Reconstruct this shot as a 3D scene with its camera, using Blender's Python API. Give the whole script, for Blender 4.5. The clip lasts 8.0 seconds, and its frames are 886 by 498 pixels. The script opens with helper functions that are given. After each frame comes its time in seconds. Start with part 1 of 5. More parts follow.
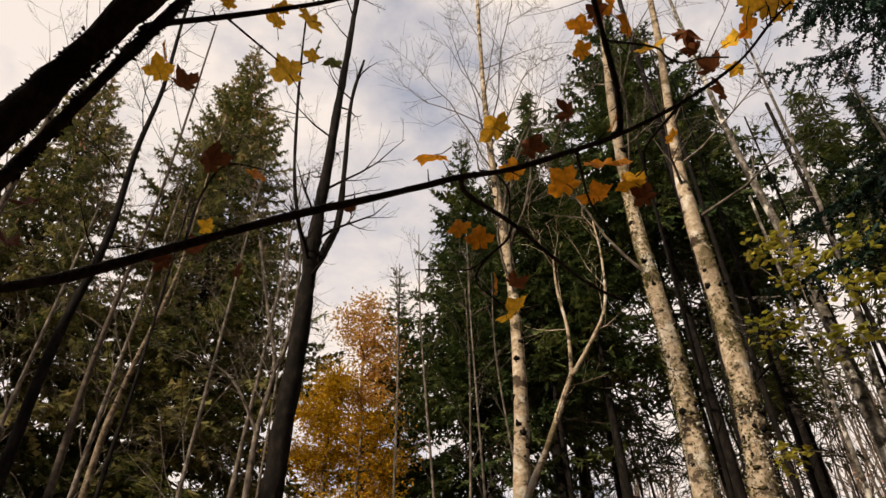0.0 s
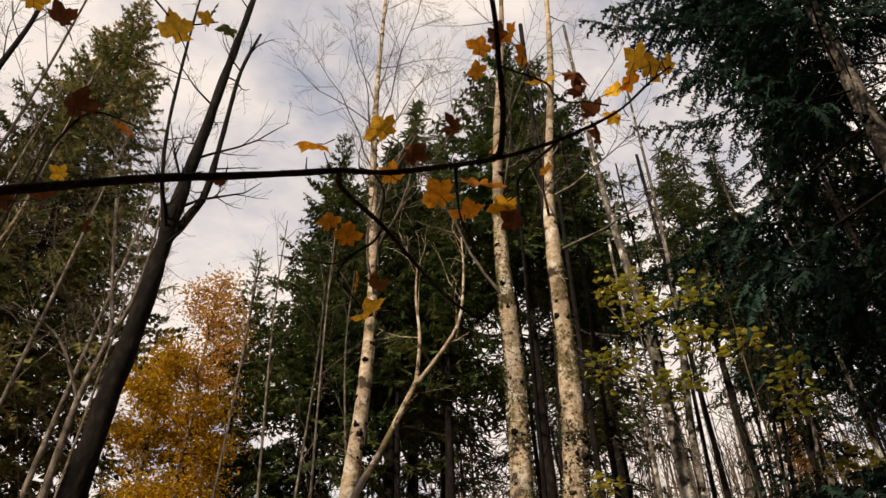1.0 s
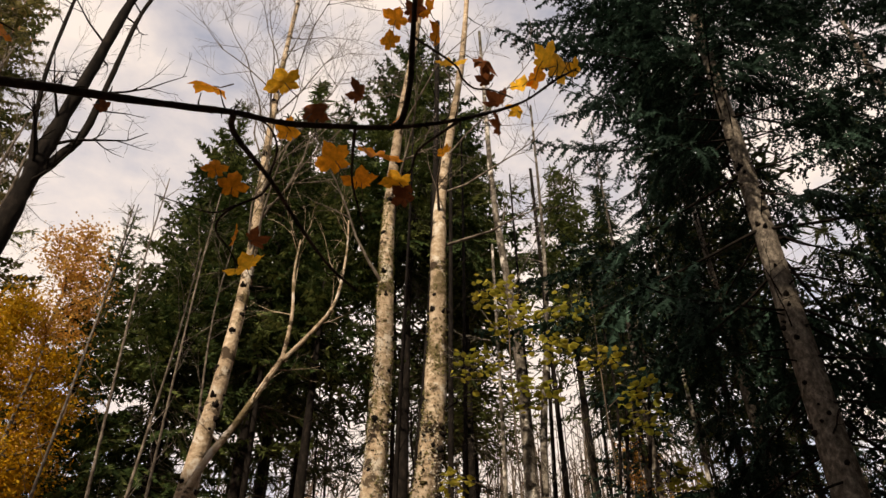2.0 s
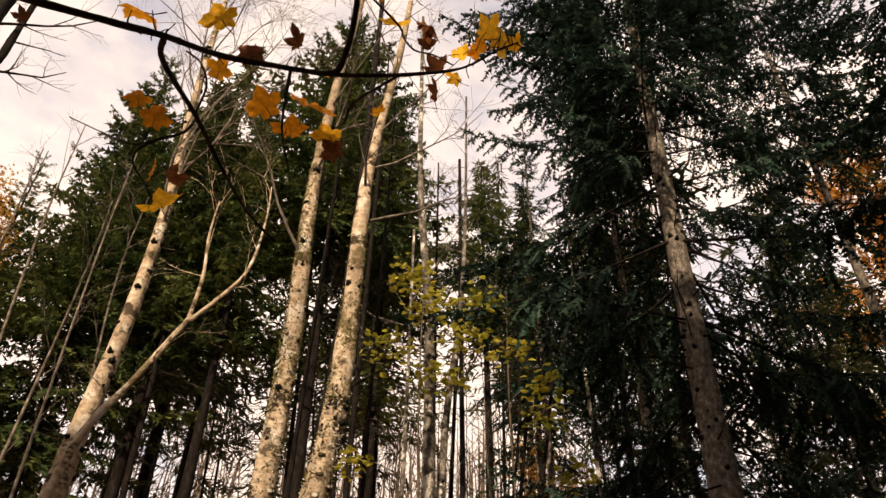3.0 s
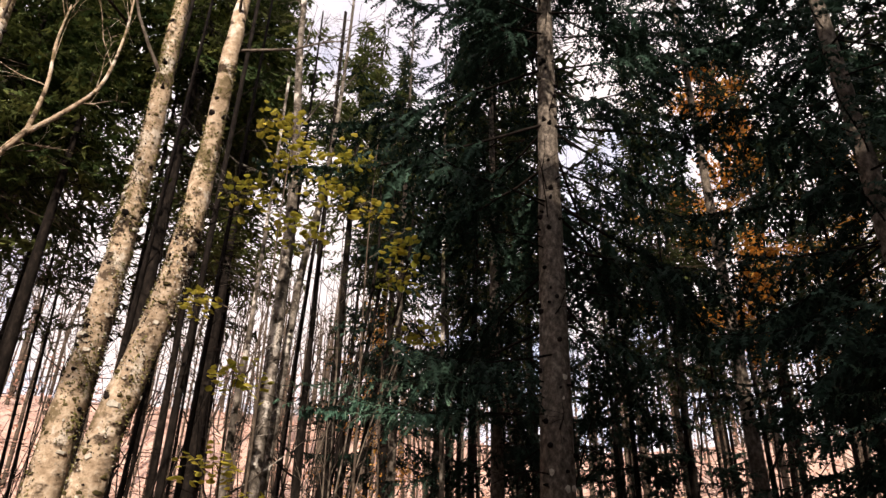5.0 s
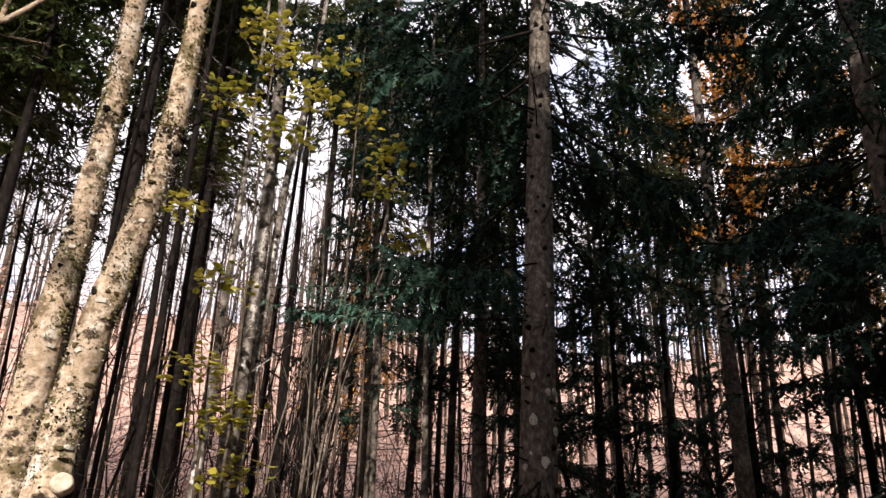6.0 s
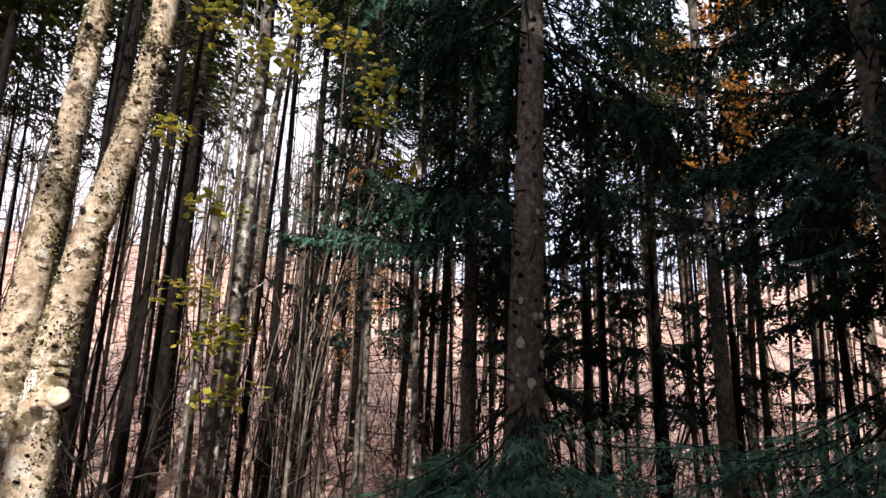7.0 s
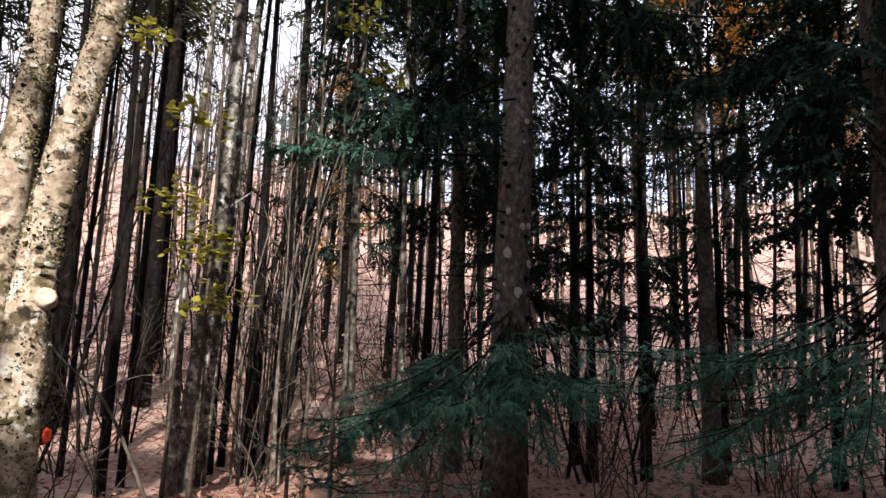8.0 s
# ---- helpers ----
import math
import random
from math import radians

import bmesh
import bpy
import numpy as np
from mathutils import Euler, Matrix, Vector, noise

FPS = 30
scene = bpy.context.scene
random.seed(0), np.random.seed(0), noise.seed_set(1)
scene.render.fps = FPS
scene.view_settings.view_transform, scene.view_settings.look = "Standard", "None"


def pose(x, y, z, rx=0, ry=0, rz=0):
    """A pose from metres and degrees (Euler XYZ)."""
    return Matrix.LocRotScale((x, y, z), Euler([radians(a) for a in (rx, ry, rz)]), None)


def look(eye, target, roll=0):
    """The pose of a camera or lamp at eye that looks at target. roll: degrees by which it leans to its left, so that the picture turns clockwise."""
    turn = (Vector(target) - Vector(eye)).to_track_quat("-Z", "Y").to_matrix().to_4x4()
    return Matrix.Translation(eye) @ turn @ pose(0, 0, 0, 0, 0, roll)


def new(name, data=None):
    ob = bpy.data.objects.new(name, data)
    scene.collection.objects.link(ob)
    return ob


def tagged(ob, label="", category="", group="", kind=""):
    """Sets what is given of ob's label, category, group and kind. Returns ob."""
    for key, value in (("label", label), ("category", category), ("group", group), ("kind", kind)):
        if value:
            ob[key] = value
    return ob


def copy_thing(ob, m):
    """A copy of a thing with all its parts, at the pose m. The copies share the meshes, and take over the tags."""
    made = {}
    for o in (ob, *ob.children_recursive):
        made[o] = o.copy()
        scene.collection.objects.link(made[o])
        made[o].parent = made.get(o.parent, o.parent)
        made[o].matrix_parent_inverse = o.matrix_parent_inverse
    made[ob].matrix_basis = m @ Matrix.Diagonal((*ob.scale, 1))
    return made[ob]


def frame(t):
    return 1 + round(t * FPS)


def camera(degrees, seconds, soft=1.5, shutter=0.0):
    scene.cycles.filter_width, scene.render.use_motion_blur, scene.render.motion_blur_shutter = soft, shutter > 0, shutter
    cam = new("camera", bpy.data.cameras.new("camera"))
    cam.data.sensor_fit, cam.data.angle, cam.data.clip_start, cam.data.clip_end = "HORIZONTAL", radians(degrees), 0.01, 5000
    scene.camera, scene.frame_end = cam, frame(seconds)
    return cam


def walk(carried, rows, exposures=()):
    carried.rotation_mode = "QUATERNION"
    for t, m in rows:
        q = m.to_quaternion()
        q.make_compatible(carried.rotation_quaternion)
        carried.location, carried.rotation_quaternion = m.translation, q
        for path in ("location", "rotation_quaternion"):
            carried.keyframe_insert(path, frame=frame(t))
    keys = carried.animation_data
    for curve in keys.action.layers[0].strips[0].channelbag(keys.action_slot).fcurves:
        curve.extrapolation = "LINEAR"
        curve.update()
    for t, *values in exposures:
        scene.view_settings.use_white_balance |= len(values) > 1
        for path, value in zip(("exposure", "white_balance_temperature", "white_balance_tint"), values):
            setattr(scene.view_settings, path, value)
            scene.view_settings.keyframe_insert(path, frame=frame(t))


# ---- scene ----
cam = camera(62.0, 8.0, soft=1.5)
PATH = [
    (0, pose(0.000, 0.000, 1.700, 129.72, 1.60, 1.90)),
    (0.5, pose(0.002, -0.010, 1.696, 129.73, 1.27, -5.00)),
    (1, pose(0.003, -0.008, 1.692, 129.55, 0.84, -12.05)),
    (1.5, pose(0.012, 0.014, 1.674, 129.29, 0.55, -18.84)),
    (3, pose(0.039, 0.094, 1.586, 128.26, -0.59, -32.59)),
    (3.5, pose(0.063, 0.118, 1.563, 126.68, -0.88, -37.26)),
    (4, pose(0.083, 0.137, 1.544, 124.41, -1.11, -41.19)),
    (4.5, pose(0.107, 0.151, 1.516, 121.83, -1.23, -43.94)),
    (6, pose(0.145, 0.209, 1.415, 111.98, -1.43, -46.43)),
    (6.5, pose(0.147, 0.178, 1.390, 109.04, -1.50, -46.60)),
    (7, pose(0.163, 0.165, 1.341, 106.72, -1.52, -46.98)),
    (7.5, pose(0.181, 0.171, 1.291, 103.76, -1.52, -47.37)),
    (8, pose(0.208, 0.172, 1.243, 100.52, -1.48, -47.79)),
]
walk(cam, PATH, exposures=[(0.0, 0.0, 7050, 13), (1.7, 0.02, 7200, 14), (3.0, 0.44, 8100, 19), (4.5, 0.56, 7100, 20), (6.0, 0.74, 6150, 18), (8.0, 0.86, 5700, 13)])

# ---- daylight: broken cloud, low autumn sun from behind the path ----
SUN_AZ, SUN_EL = radians(-135), radians(30)
world = bpy.data.worlds.new("sky")
scene.world = world
world.use_nodes = True
wt = world.node_tree
wt.nodes.clear()
w_out = wt.nodes.new("ShaderNodeOutputWorld")
w_bg = wt.nodes.new("ShaderNodeBackground")
w_sky = wt.nodes.new("ShaderNodeTexSky")
w_sky.sky_type, w_sky.sun_disc = "NISHITA", False
w_sky.sun_elevation, w_sky.sun_rotation = SUN_EL, SUN_AZ
w_co = wt.nodes.new("ShaderNodeTexCoord")
w_map = wt.nodes.new("ShaderNodeMapping")
w_map.inputs["Scale"].default_value = (1.0, 1.0, 2.0)
w_map.inputs["Location"].default_value = (0.35, 0.1, 0.0)
w_noise = wt.nodes.new("ShaderNodeTexNoise")
w_noise.inputs["Scale"].default_value, w_noise.inputs["Detail"].default_value = 2.6, 8
w_noise.inputs["Roughness"].default_value = 0.55
w_ramp = wt.nodes.new("ShaderNodeValToRGB")
w_ramp.color_ramp.elements[0].position, w_ramp.color_ramp.elements[1].position = 0.30, 0.50
w_ramp.color_ramp.elements[0].color = (0.22, 0.22, 0.22, 1)
w_mix = wt.nodes.new("ShaderNodeMixRGB")
w_mix.inputs["Color2"].default_value = (15.2, 14.2, 13.6, 1)
# the cloud opens to blue over the clearing and thins out towards the horizon
w_dot = wt.nodes.new("ShaderNodeVectorMath")
w_dot.operation = "DOT_PRODUCT"
w_dot.inputs[1].default_value = (-0.06, 0.63, 0.774)
w_open = wt.nodes.new("ShaderNodeMapRange")
w_sep = wt.nodes.new("ShaderNodeSeparateXYZ")
w_low = wt.nodes.new("ShaderNodeMapRange")
for node, values in ((w_open, (0.95, 0.995, 0.0, -0.14)), (w_low, (0.15, 0.5, -0.08, 0.0))):
    for key, v in zip(("From Min", "From Max", "To Min", "To Max"), values):
        node.inputs[key].default_value = v
w_gain = wt.nodes.new("ShaderNodeMixRGB")
w_gain.blend_type, w_gain.inputs["Fac"].default_value, w_gain.inputs["Color2"].default_value = "MULTIPLY", 1.0, (3.5, 3.45, 3.5, 1)
w_sum = wt.nodes.new("ShaderNodeMath")
w_cover = wt.nodes.new("ShaderNodeMath")
for a, b in ((w_co.outputs["Generated"], w_map.inputs["Vector"]), (w_map.outputs["Vector"], w_noise.inputs["Vector"]),
             (w_co.outputs["Generated"], w_dot.inputs[0]), (w_dot.outputs["Value"], w_open.inputs["Value"]),
             (w_co.outputs["Generated"], w_sep.inputs["Vector"]), (w_sep.outputs["Z"], w_low.inputs["Value"]),
             (w_open.outputs["Result"], w_sum.inputs[0]), (w_low.outputs["Result"], w_sum.inputs[1]),
             (w_noise.outputs["Fac"], w_cover.inputs[0]), (w_sum.outputs["Value"], w_cover.inputs[1]),
             (w_cover.outputs["Value"], w_ramp.inputs["Fac"]), (w_ramp.outputs["Color"], w_mix.inputs["Fac"]),
             (w_sky.outputs["Color"], w_gain.inputs["Color1"]), (w_gain.outputs["Color"], w_mix.inputs["Color1"]), (w_mix.outputs["Color"], w_bg.inputs["Color"]),
             (w_bg.outputs["Background"], w_out.inputs["Surface"])):
    wt.links.new(a, b)
w_bg.inputs["Strength"].default_value = 0.060

sun_data = bpy.data.lights.new("sun", "SUN")
sun_data.energy, sun_data.angle, sun_data.color = 5.0, radians(0.6), (1.0, 0.88, 0.72)
sun = new("sun", sun_data)
to_sun = Vector((math.sin(SUN_AZ) * math.cos(SUN_EL), math.cos(SUN_AZ) * math.cos(SUN_EL), math.sin(SUN_EL)))
sun.matrix_world = look(to_sun * 60, (0, 0, 0))


# ---- materials ----
def links(nt, *pairs):
    for a, b in pairs:
        nt.links.new(a, b)


def ramp_node(nt, stops):
    n = nt.nodes.new("ShaderNodeValToRGB")
    e = n.color_ramp.elements
    while len(e) < len(stops):
        e.new(0.5)
    for k, (p, c) in enumerate(stops):
        e[k].position, e[k].color = p, (*c, 1)
    return n


def noise_node(nt, co, scale, detail=4.0, rough=0.6, stretch=(1, 1, 1)):
    m = nt.nodes.new("ShaderNodeMapping")
    m.inputs["Scale"].default_value = stretch
    n = nt.nodes.new("ShaderNodeTexNoise")
    n.inputs["Scale"].default_value, n.inputs["Detail"].default_value, n.inputs["Roughness"].default_value = scale, detail, rough
    links(nt, (co, m.inputs["Vector"]), (m.outputs["Vector"], n.inputs["Vector"]))
    return n.outputs["Fac"]


def mix_node(nt, fac, a, b):
    n = nt.nodes.new("ShaderNodeMixRGB")
    for sock, v in (("Fac", fac), ("Color1", a), ("Color2", b)):
        if isinstance(v, (float, int)):
            n.inputs[sock].default_value = v
        elif isinstance(v, tuple):
            n.inputs[sock].default_value = (*v, 1)
        else:
            nt.links.new(v, n.inputs[sock])
    return n.outputs["Color"]


def bark(name, low, mid, high, stretch, scale, moss=None, moss_at=0.62, marks=None, bump=0.5, rough=0.9, broad=None, crust=None):
    """Bark: broad tone, long or ring-like grain, dark marks, and moss or lichen in patches."""
    mat = bpy.data.materials.new(name)
    mat.use_nodes = True
    nt = mat.node_tree
    bsdf = nt.nodes["Principled BSDF"]
    co = nt.nodes.new("ShaderNodeTexCoord").outputs["Object"]
    grain = noise_node(nt, co, scale, 6, 0.65, stretch)
    r = ramp_node(nt, ((0.3, low), (0.5, mid), (0.68, high)))
    links(nt, (grain, r.inputs["Fac"]))
    col = r.outputs["Color"]
    if marks:
        spots = noise_node(nt, co, marks[0], 6, 0.62, marks[1])
        s = ramp_node(nt, ((marks[2], (0, 0, 0)), (marks[2] + 0.07, (1, 1, 1))))
        links(nt, (spots, s.inputs["Fac"]))
        col = mix_node(nt, s.outputs["Color"], col, marks[3])
    if crust:
        pale = noise_node(nt, co, crust[0], 7, 0.7, (1, 1, 0.8))
        c = ramp_node(nt, ((crust[1], (0, 0, 0)), (crust[1] + 0.05, (1, 1, 1))))
        links(nt, (pale, c.inputs["Fac"]))
        col = mix_node(nt, c.outputs["Color"], col, crust[2])
    if moss:
        patch = noise_node(nt, co, 2.6, 7, 0.72)
        m = ramp_node(nt, ((moss_at, (0, 0, 0)), (moss_at + 0.06, (1, 1, 1))))
        links(nt, (patch, m.inputs["Fac"]))
        fleck = noise_node(nt, co, 38, 3, 0.6)
        col = mix_node(nt, m.outputs["Color"], col, mix_node(nt, fleck, tuple(c * 0.5 for c in moss), tuple(c * 1.5 for c in moss)))
    if broad:
        area = noise_node(nt, co, broad[0], 5, 0.6, (1, 1, 0.5))
        g = ramp_node(nt, ((0.42, (0, 0, 0)), (0.6, (1, 1, 1))))
        links(nt, (area, g.inputs["Fac"]))
        col = mix_node(nt, g.outputs["Color"], col, mix_node(nt, 0.55, col, broad[1]))
    links(nt, (col, bsdf.inputs["Base Color"]))
    bsdf.inputs["Roughness"].default_value = rough
    bsdf.inputs["Specular IOR Level"].default_value = 0.08
    b = nt.nodes.new("ShaderNodeBump")
    b.inputs["Strength"].default_value, b.inputs["Distance"].default_value = bump, 0.02
    links(nt, (grain, b.inputs["Height"]), (b.outputs["Normal"], bsdf.inputs["Normal"]))
    return mat


def foliage(name, a, b, c, through_light=0.35, rough=0.6, fleck=9.0):
    """Leaves or needles: colour differs from bough to bough and within one, and some light passes through."""
    mat = bpy.data.materials.new(name)
    mat.use_nodes = True
    nt = mat.node_tree
    nt.nodes.clear()
    out = nt.nodes.new("ShaderNodeOutputMaterial")
    info = nt.nodes.new("ShaderNodeObjectInfo")
    geo = nt.nodes.new("ShaderNodeNewGeometry")
    r1 = ramp_node(nt, ((0.0, a), (0.55, b), (1.0, c)))
    r2 = ramp_node(nt, ((0.0, a), (0.5, b), (1.0, c)))
    links(nt, (info.outputs["Random"], r1.inputs["Fac"]), (geo.outputs["Random Per Island"], r2.inputs["Fac"]))
    col = mix_node(nt, 0.6, r1.outputs["Color"], r2.outputs["Color"])
    co = nt.nodes.new("ShaderNodeTexCoord").outputs["Object"]
    mott = ramp_node(nt, ((0.3, (0.6, 0.6, 0.6)), (0.7, (1.25, 1.25, 1.25))))
    links(nt, (noise_node(nt, co, fleck, 4), mott.inputs["Fac"]))
    mul = nt.nodes.new("ShaderNodeMixRGB")
    mul.blend_type, mul.inputs["Fac"].default_value = "MULTIPLY", 1.0
    links(nt, (col, mul.inputs["Color1"]), (mott.outputs["Color"], mul.inputs["Color2"]))
    bs = nt.nodes.new("ShaderNodeBsdfPrincipled")
    bs.inputs["Roughness"].default_value, bs.inputs["Specular IOR Level"].default_value = rough, 0.06
    tr = nt.nodes.new("ShaderNodeBsdfTranslucent")
    mx = nt.nodes.new("ShaderNodeMixShader")
    mx.inputs["Fac"].default_value = through_light
    links(nt, (mul.outputs["Color"], bs.inputs["Base Color"]), (mul.outputs["Color"], tr.inputs["Color"]),
          (bs.outputs["BSDF"], mx.inputs[1]), (tr.outputs["BSDF"], mx.inputs[2]), (mx.outputs["Shader"], out.inputs["Surface"]))
    return mat


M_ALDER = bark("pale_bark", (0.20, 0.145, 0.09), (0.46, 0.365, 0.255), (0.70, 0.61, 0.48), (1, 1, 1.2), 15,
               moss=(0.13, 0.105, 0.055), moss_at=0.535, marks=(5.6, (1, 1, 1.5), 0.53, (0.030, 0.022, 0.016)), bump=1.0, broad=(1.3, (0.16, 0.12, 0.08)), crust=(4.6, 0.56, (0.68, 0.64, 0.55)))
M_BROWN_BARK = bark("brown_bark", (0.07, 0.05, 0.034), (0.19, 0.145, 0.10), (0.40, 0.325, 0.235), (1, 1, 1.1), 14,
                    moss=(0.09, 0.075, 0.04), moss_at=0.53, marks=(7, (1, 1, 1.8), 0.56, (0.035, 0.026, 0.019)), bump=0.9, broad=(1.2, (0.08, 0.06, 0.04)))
M_SPRUCE_BARK = bark("spruce_bark", (0.03, 0.026, 0.021), (0.10, 0.087, 0.072), (0.23, 0.205, 0.17), (1, 1, 0.7), 18,
                     moss=(0.20, 0.21, 0.17), moss_at=0.68, marks=(9, (1, 1, 1.2), 0.66, (0.025, 0.018, 0.014)), bump=0.9)
# darker than bark: shade on the poles put into the colour; also knots
M_DARK_SHADED_BARK = bark("dark_shaded_bark", (0.004, 0.0033, 0.0028), (0.009, 0.0073, 0.0062), (0.022, 0.018, 0.015), (1, 1, 0.35), 22, bump=0.8)
M_GREY_BARK = bark("grey_bark", (0.035, 0.028, 0.022), (0.12, 0.10, 0.08), (0.28, 0.245, 0.20), (1, 1, 0.6), 14,
                   moss=(0.12, 0.13, 0.06), moss_at=0.64, marks=(12, (1, 1, 1.6), 0.66, (0.05, 0.04, 0.03)), bump=0.6)
M_LICHEN_BARK = bark("lichen_bark", (0.018, 0.015, 0.012), (0.09, 0.08, 0.066), (0.30, 0.275, 0.24), (1, 1, 0.8), 9, crust=(4.0, 0.56, (0.52, 0.50, 0.45)),
                     moss=(0.07, 0.075, 0.03), moss_at=0.6, marks=(6, (1, 1, 1.3), 0.56, (0.03, 0.024, 0.02)), bump=0.8)
# the stems' shade against the bright bank is put into this near-black
M_PLANT_SHADED_BARK = bark("plantation_shaded_bark", (0.004, 0.0033, 0.0027), (0.009, 0.0073, 0.006), (0.024, 0.019, 0.0155), (1, 1, 0.5), 14, bump=0.6)
M_TWIG = bark("twig_bark", (0.03, 0.024, 0.019), (0.075, 0.06, 0.046), (0.15, 0.12, 0.09), (1, 1, 1), 12, bump=0.2)
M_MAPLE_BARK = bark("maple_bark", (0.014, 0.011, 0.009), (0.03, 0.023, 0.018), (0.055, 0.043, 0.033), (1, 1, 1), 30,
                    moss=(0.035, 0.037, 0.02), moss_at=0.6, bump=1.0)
M_MOSS = foliage("moss", (0.07, 0.075, 0.02), (0.15, 0.15, 0.045), (0.25, 0.22, 0.11), 0.15, 0.9, 30)
M_MOSS_DARK = foliage("dark_moss", (0.03, 0.024, 0.014), (0.07, 0.06, 0.026), (0.12, 0.10, 0.045), 0.1, 0.95, 40)
M_CUT = bark("cut_wood", (0.38, 0.32, 0.23), (0.55, 0.48, 0.37), (0.66, 0.60, 0.49), (1, 1, 1), 24, bump=0.2)
M_RED = bark("red_paint", (0.40, 0.035, 0.02), (0.60, 0.06, 0.03), (0.68, 0.10, 0.06), (1, 1, 1), 30, bump=0.4, rough=0.6)
M_LICHEN = foliage("lichen", (0.33, 0.32, 0.26), (0.48, 0.46, 0.39), (0.64, 0.61, 0.53), 0.1, 0.9, 30)
# warm pale end of the colour stands in for sunlit tips
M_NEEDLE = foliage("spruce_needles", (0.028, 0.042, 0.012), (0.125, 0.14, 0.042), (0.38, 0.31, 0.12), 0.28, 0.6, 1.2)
# shade on the near spruces is put into these almost black needles
M_NEEDLE_BLUE_SHADED = foliage("dark_shaded_needles", (0.005, 0.012, 0.008), (0.012, 0.027, 0.019), (0.040, 0.080, 0.056), 0.2, 0.6, 2.0)
# skylight on the low boughs is put into this brighter teal
M_NEEDLE_TEAL_SKYLIT = foliage("skylit_spruce_needles", (0.02, 0.06, 0.043), (0.06, 0.135, 0.095), (0.15, 0.26, 0.18), 0.22, 0.6, 3.0)
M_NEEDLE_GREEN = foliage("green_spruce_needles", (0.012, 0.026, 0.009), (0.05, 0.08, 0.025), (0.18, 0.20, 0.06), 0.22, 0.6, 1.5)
M_NEEDLE_FAR = foliage("far_needles", (0.018, 0.028, 0.011), (0.035, 0.05, 0.018), (0.075, 0.088, 0.03), 0.25, 0.6, 0.8)
M_CONE = bark("spruce_cone", (0.14, 0.07, 0.03), (0.27, 0.15, 0.07), (0.40, 0.25, 0.13), (1, 1, 2), 40, bump=0.6)
M_GOLD = foliage("golden_leaves", (0.38, 0.17, 0.006), (0.47, 0.27, 0.01), (0.52, 0.35, 0.035), 0.35, 0.6, 0.9)
M_ORANGE = foliage("orange_leaves", (0.42, 0.16, 0.02), (0.55, 0.27, 0.045), (0.64, 0.42, 0.12), 0.35, 0.6, 0.9)
M_YELLOWGREEN = foliage("yellow_green_leaves", (0.19, 0.21, 0.03), (0.38, 0.36, 0.05), (0.58, 0.48, 0.08), 0.45, 0.55, 5)
M_LEAF_Y = foliage("yellow_maple_leaf", (0.80, 0.37, 0.02), (0.88, 0.47, 0.03), (0.90, 0.56, 0.08), 0.55, 0.5, 6)
M_LEAF_O = foliage("orange_maple_leaf", (0.58, 0.19, 0.02), (0.76, 0.29, 0.02), (0.84, 0.40, 0.03), 0.5, 0.5, 6)
M_LEAF_B = foliage("brown_maple_leaf", (0.07, 0.028, 0.014), (0.14, 0.05, 0.02), (0.28, 0.10, 0.03), 0.35, 0.6, 6)
M_LEAF_G = foliage("green_maple_leaf", (0.14, 0.18, 0.05), (0.2, 0.25, 0.07), (0.34, 0.33, 0.08), 0.5, 0.5, 6)
M_COPPER = foliage("copper_beech_leaves", (0.42, 0.19, 0.12), (0.62, 0.37, 0.27), (0.76, 0.53, 0.43), 0.4, 0.7, 0.5)
M_LITTER = foliage("fallen_leaves", (0.16, 0.075, 0.052), (0.38, 0.19, 0.135), (0.60, 0.38, 0.29), 0.1, 0.7, 2)


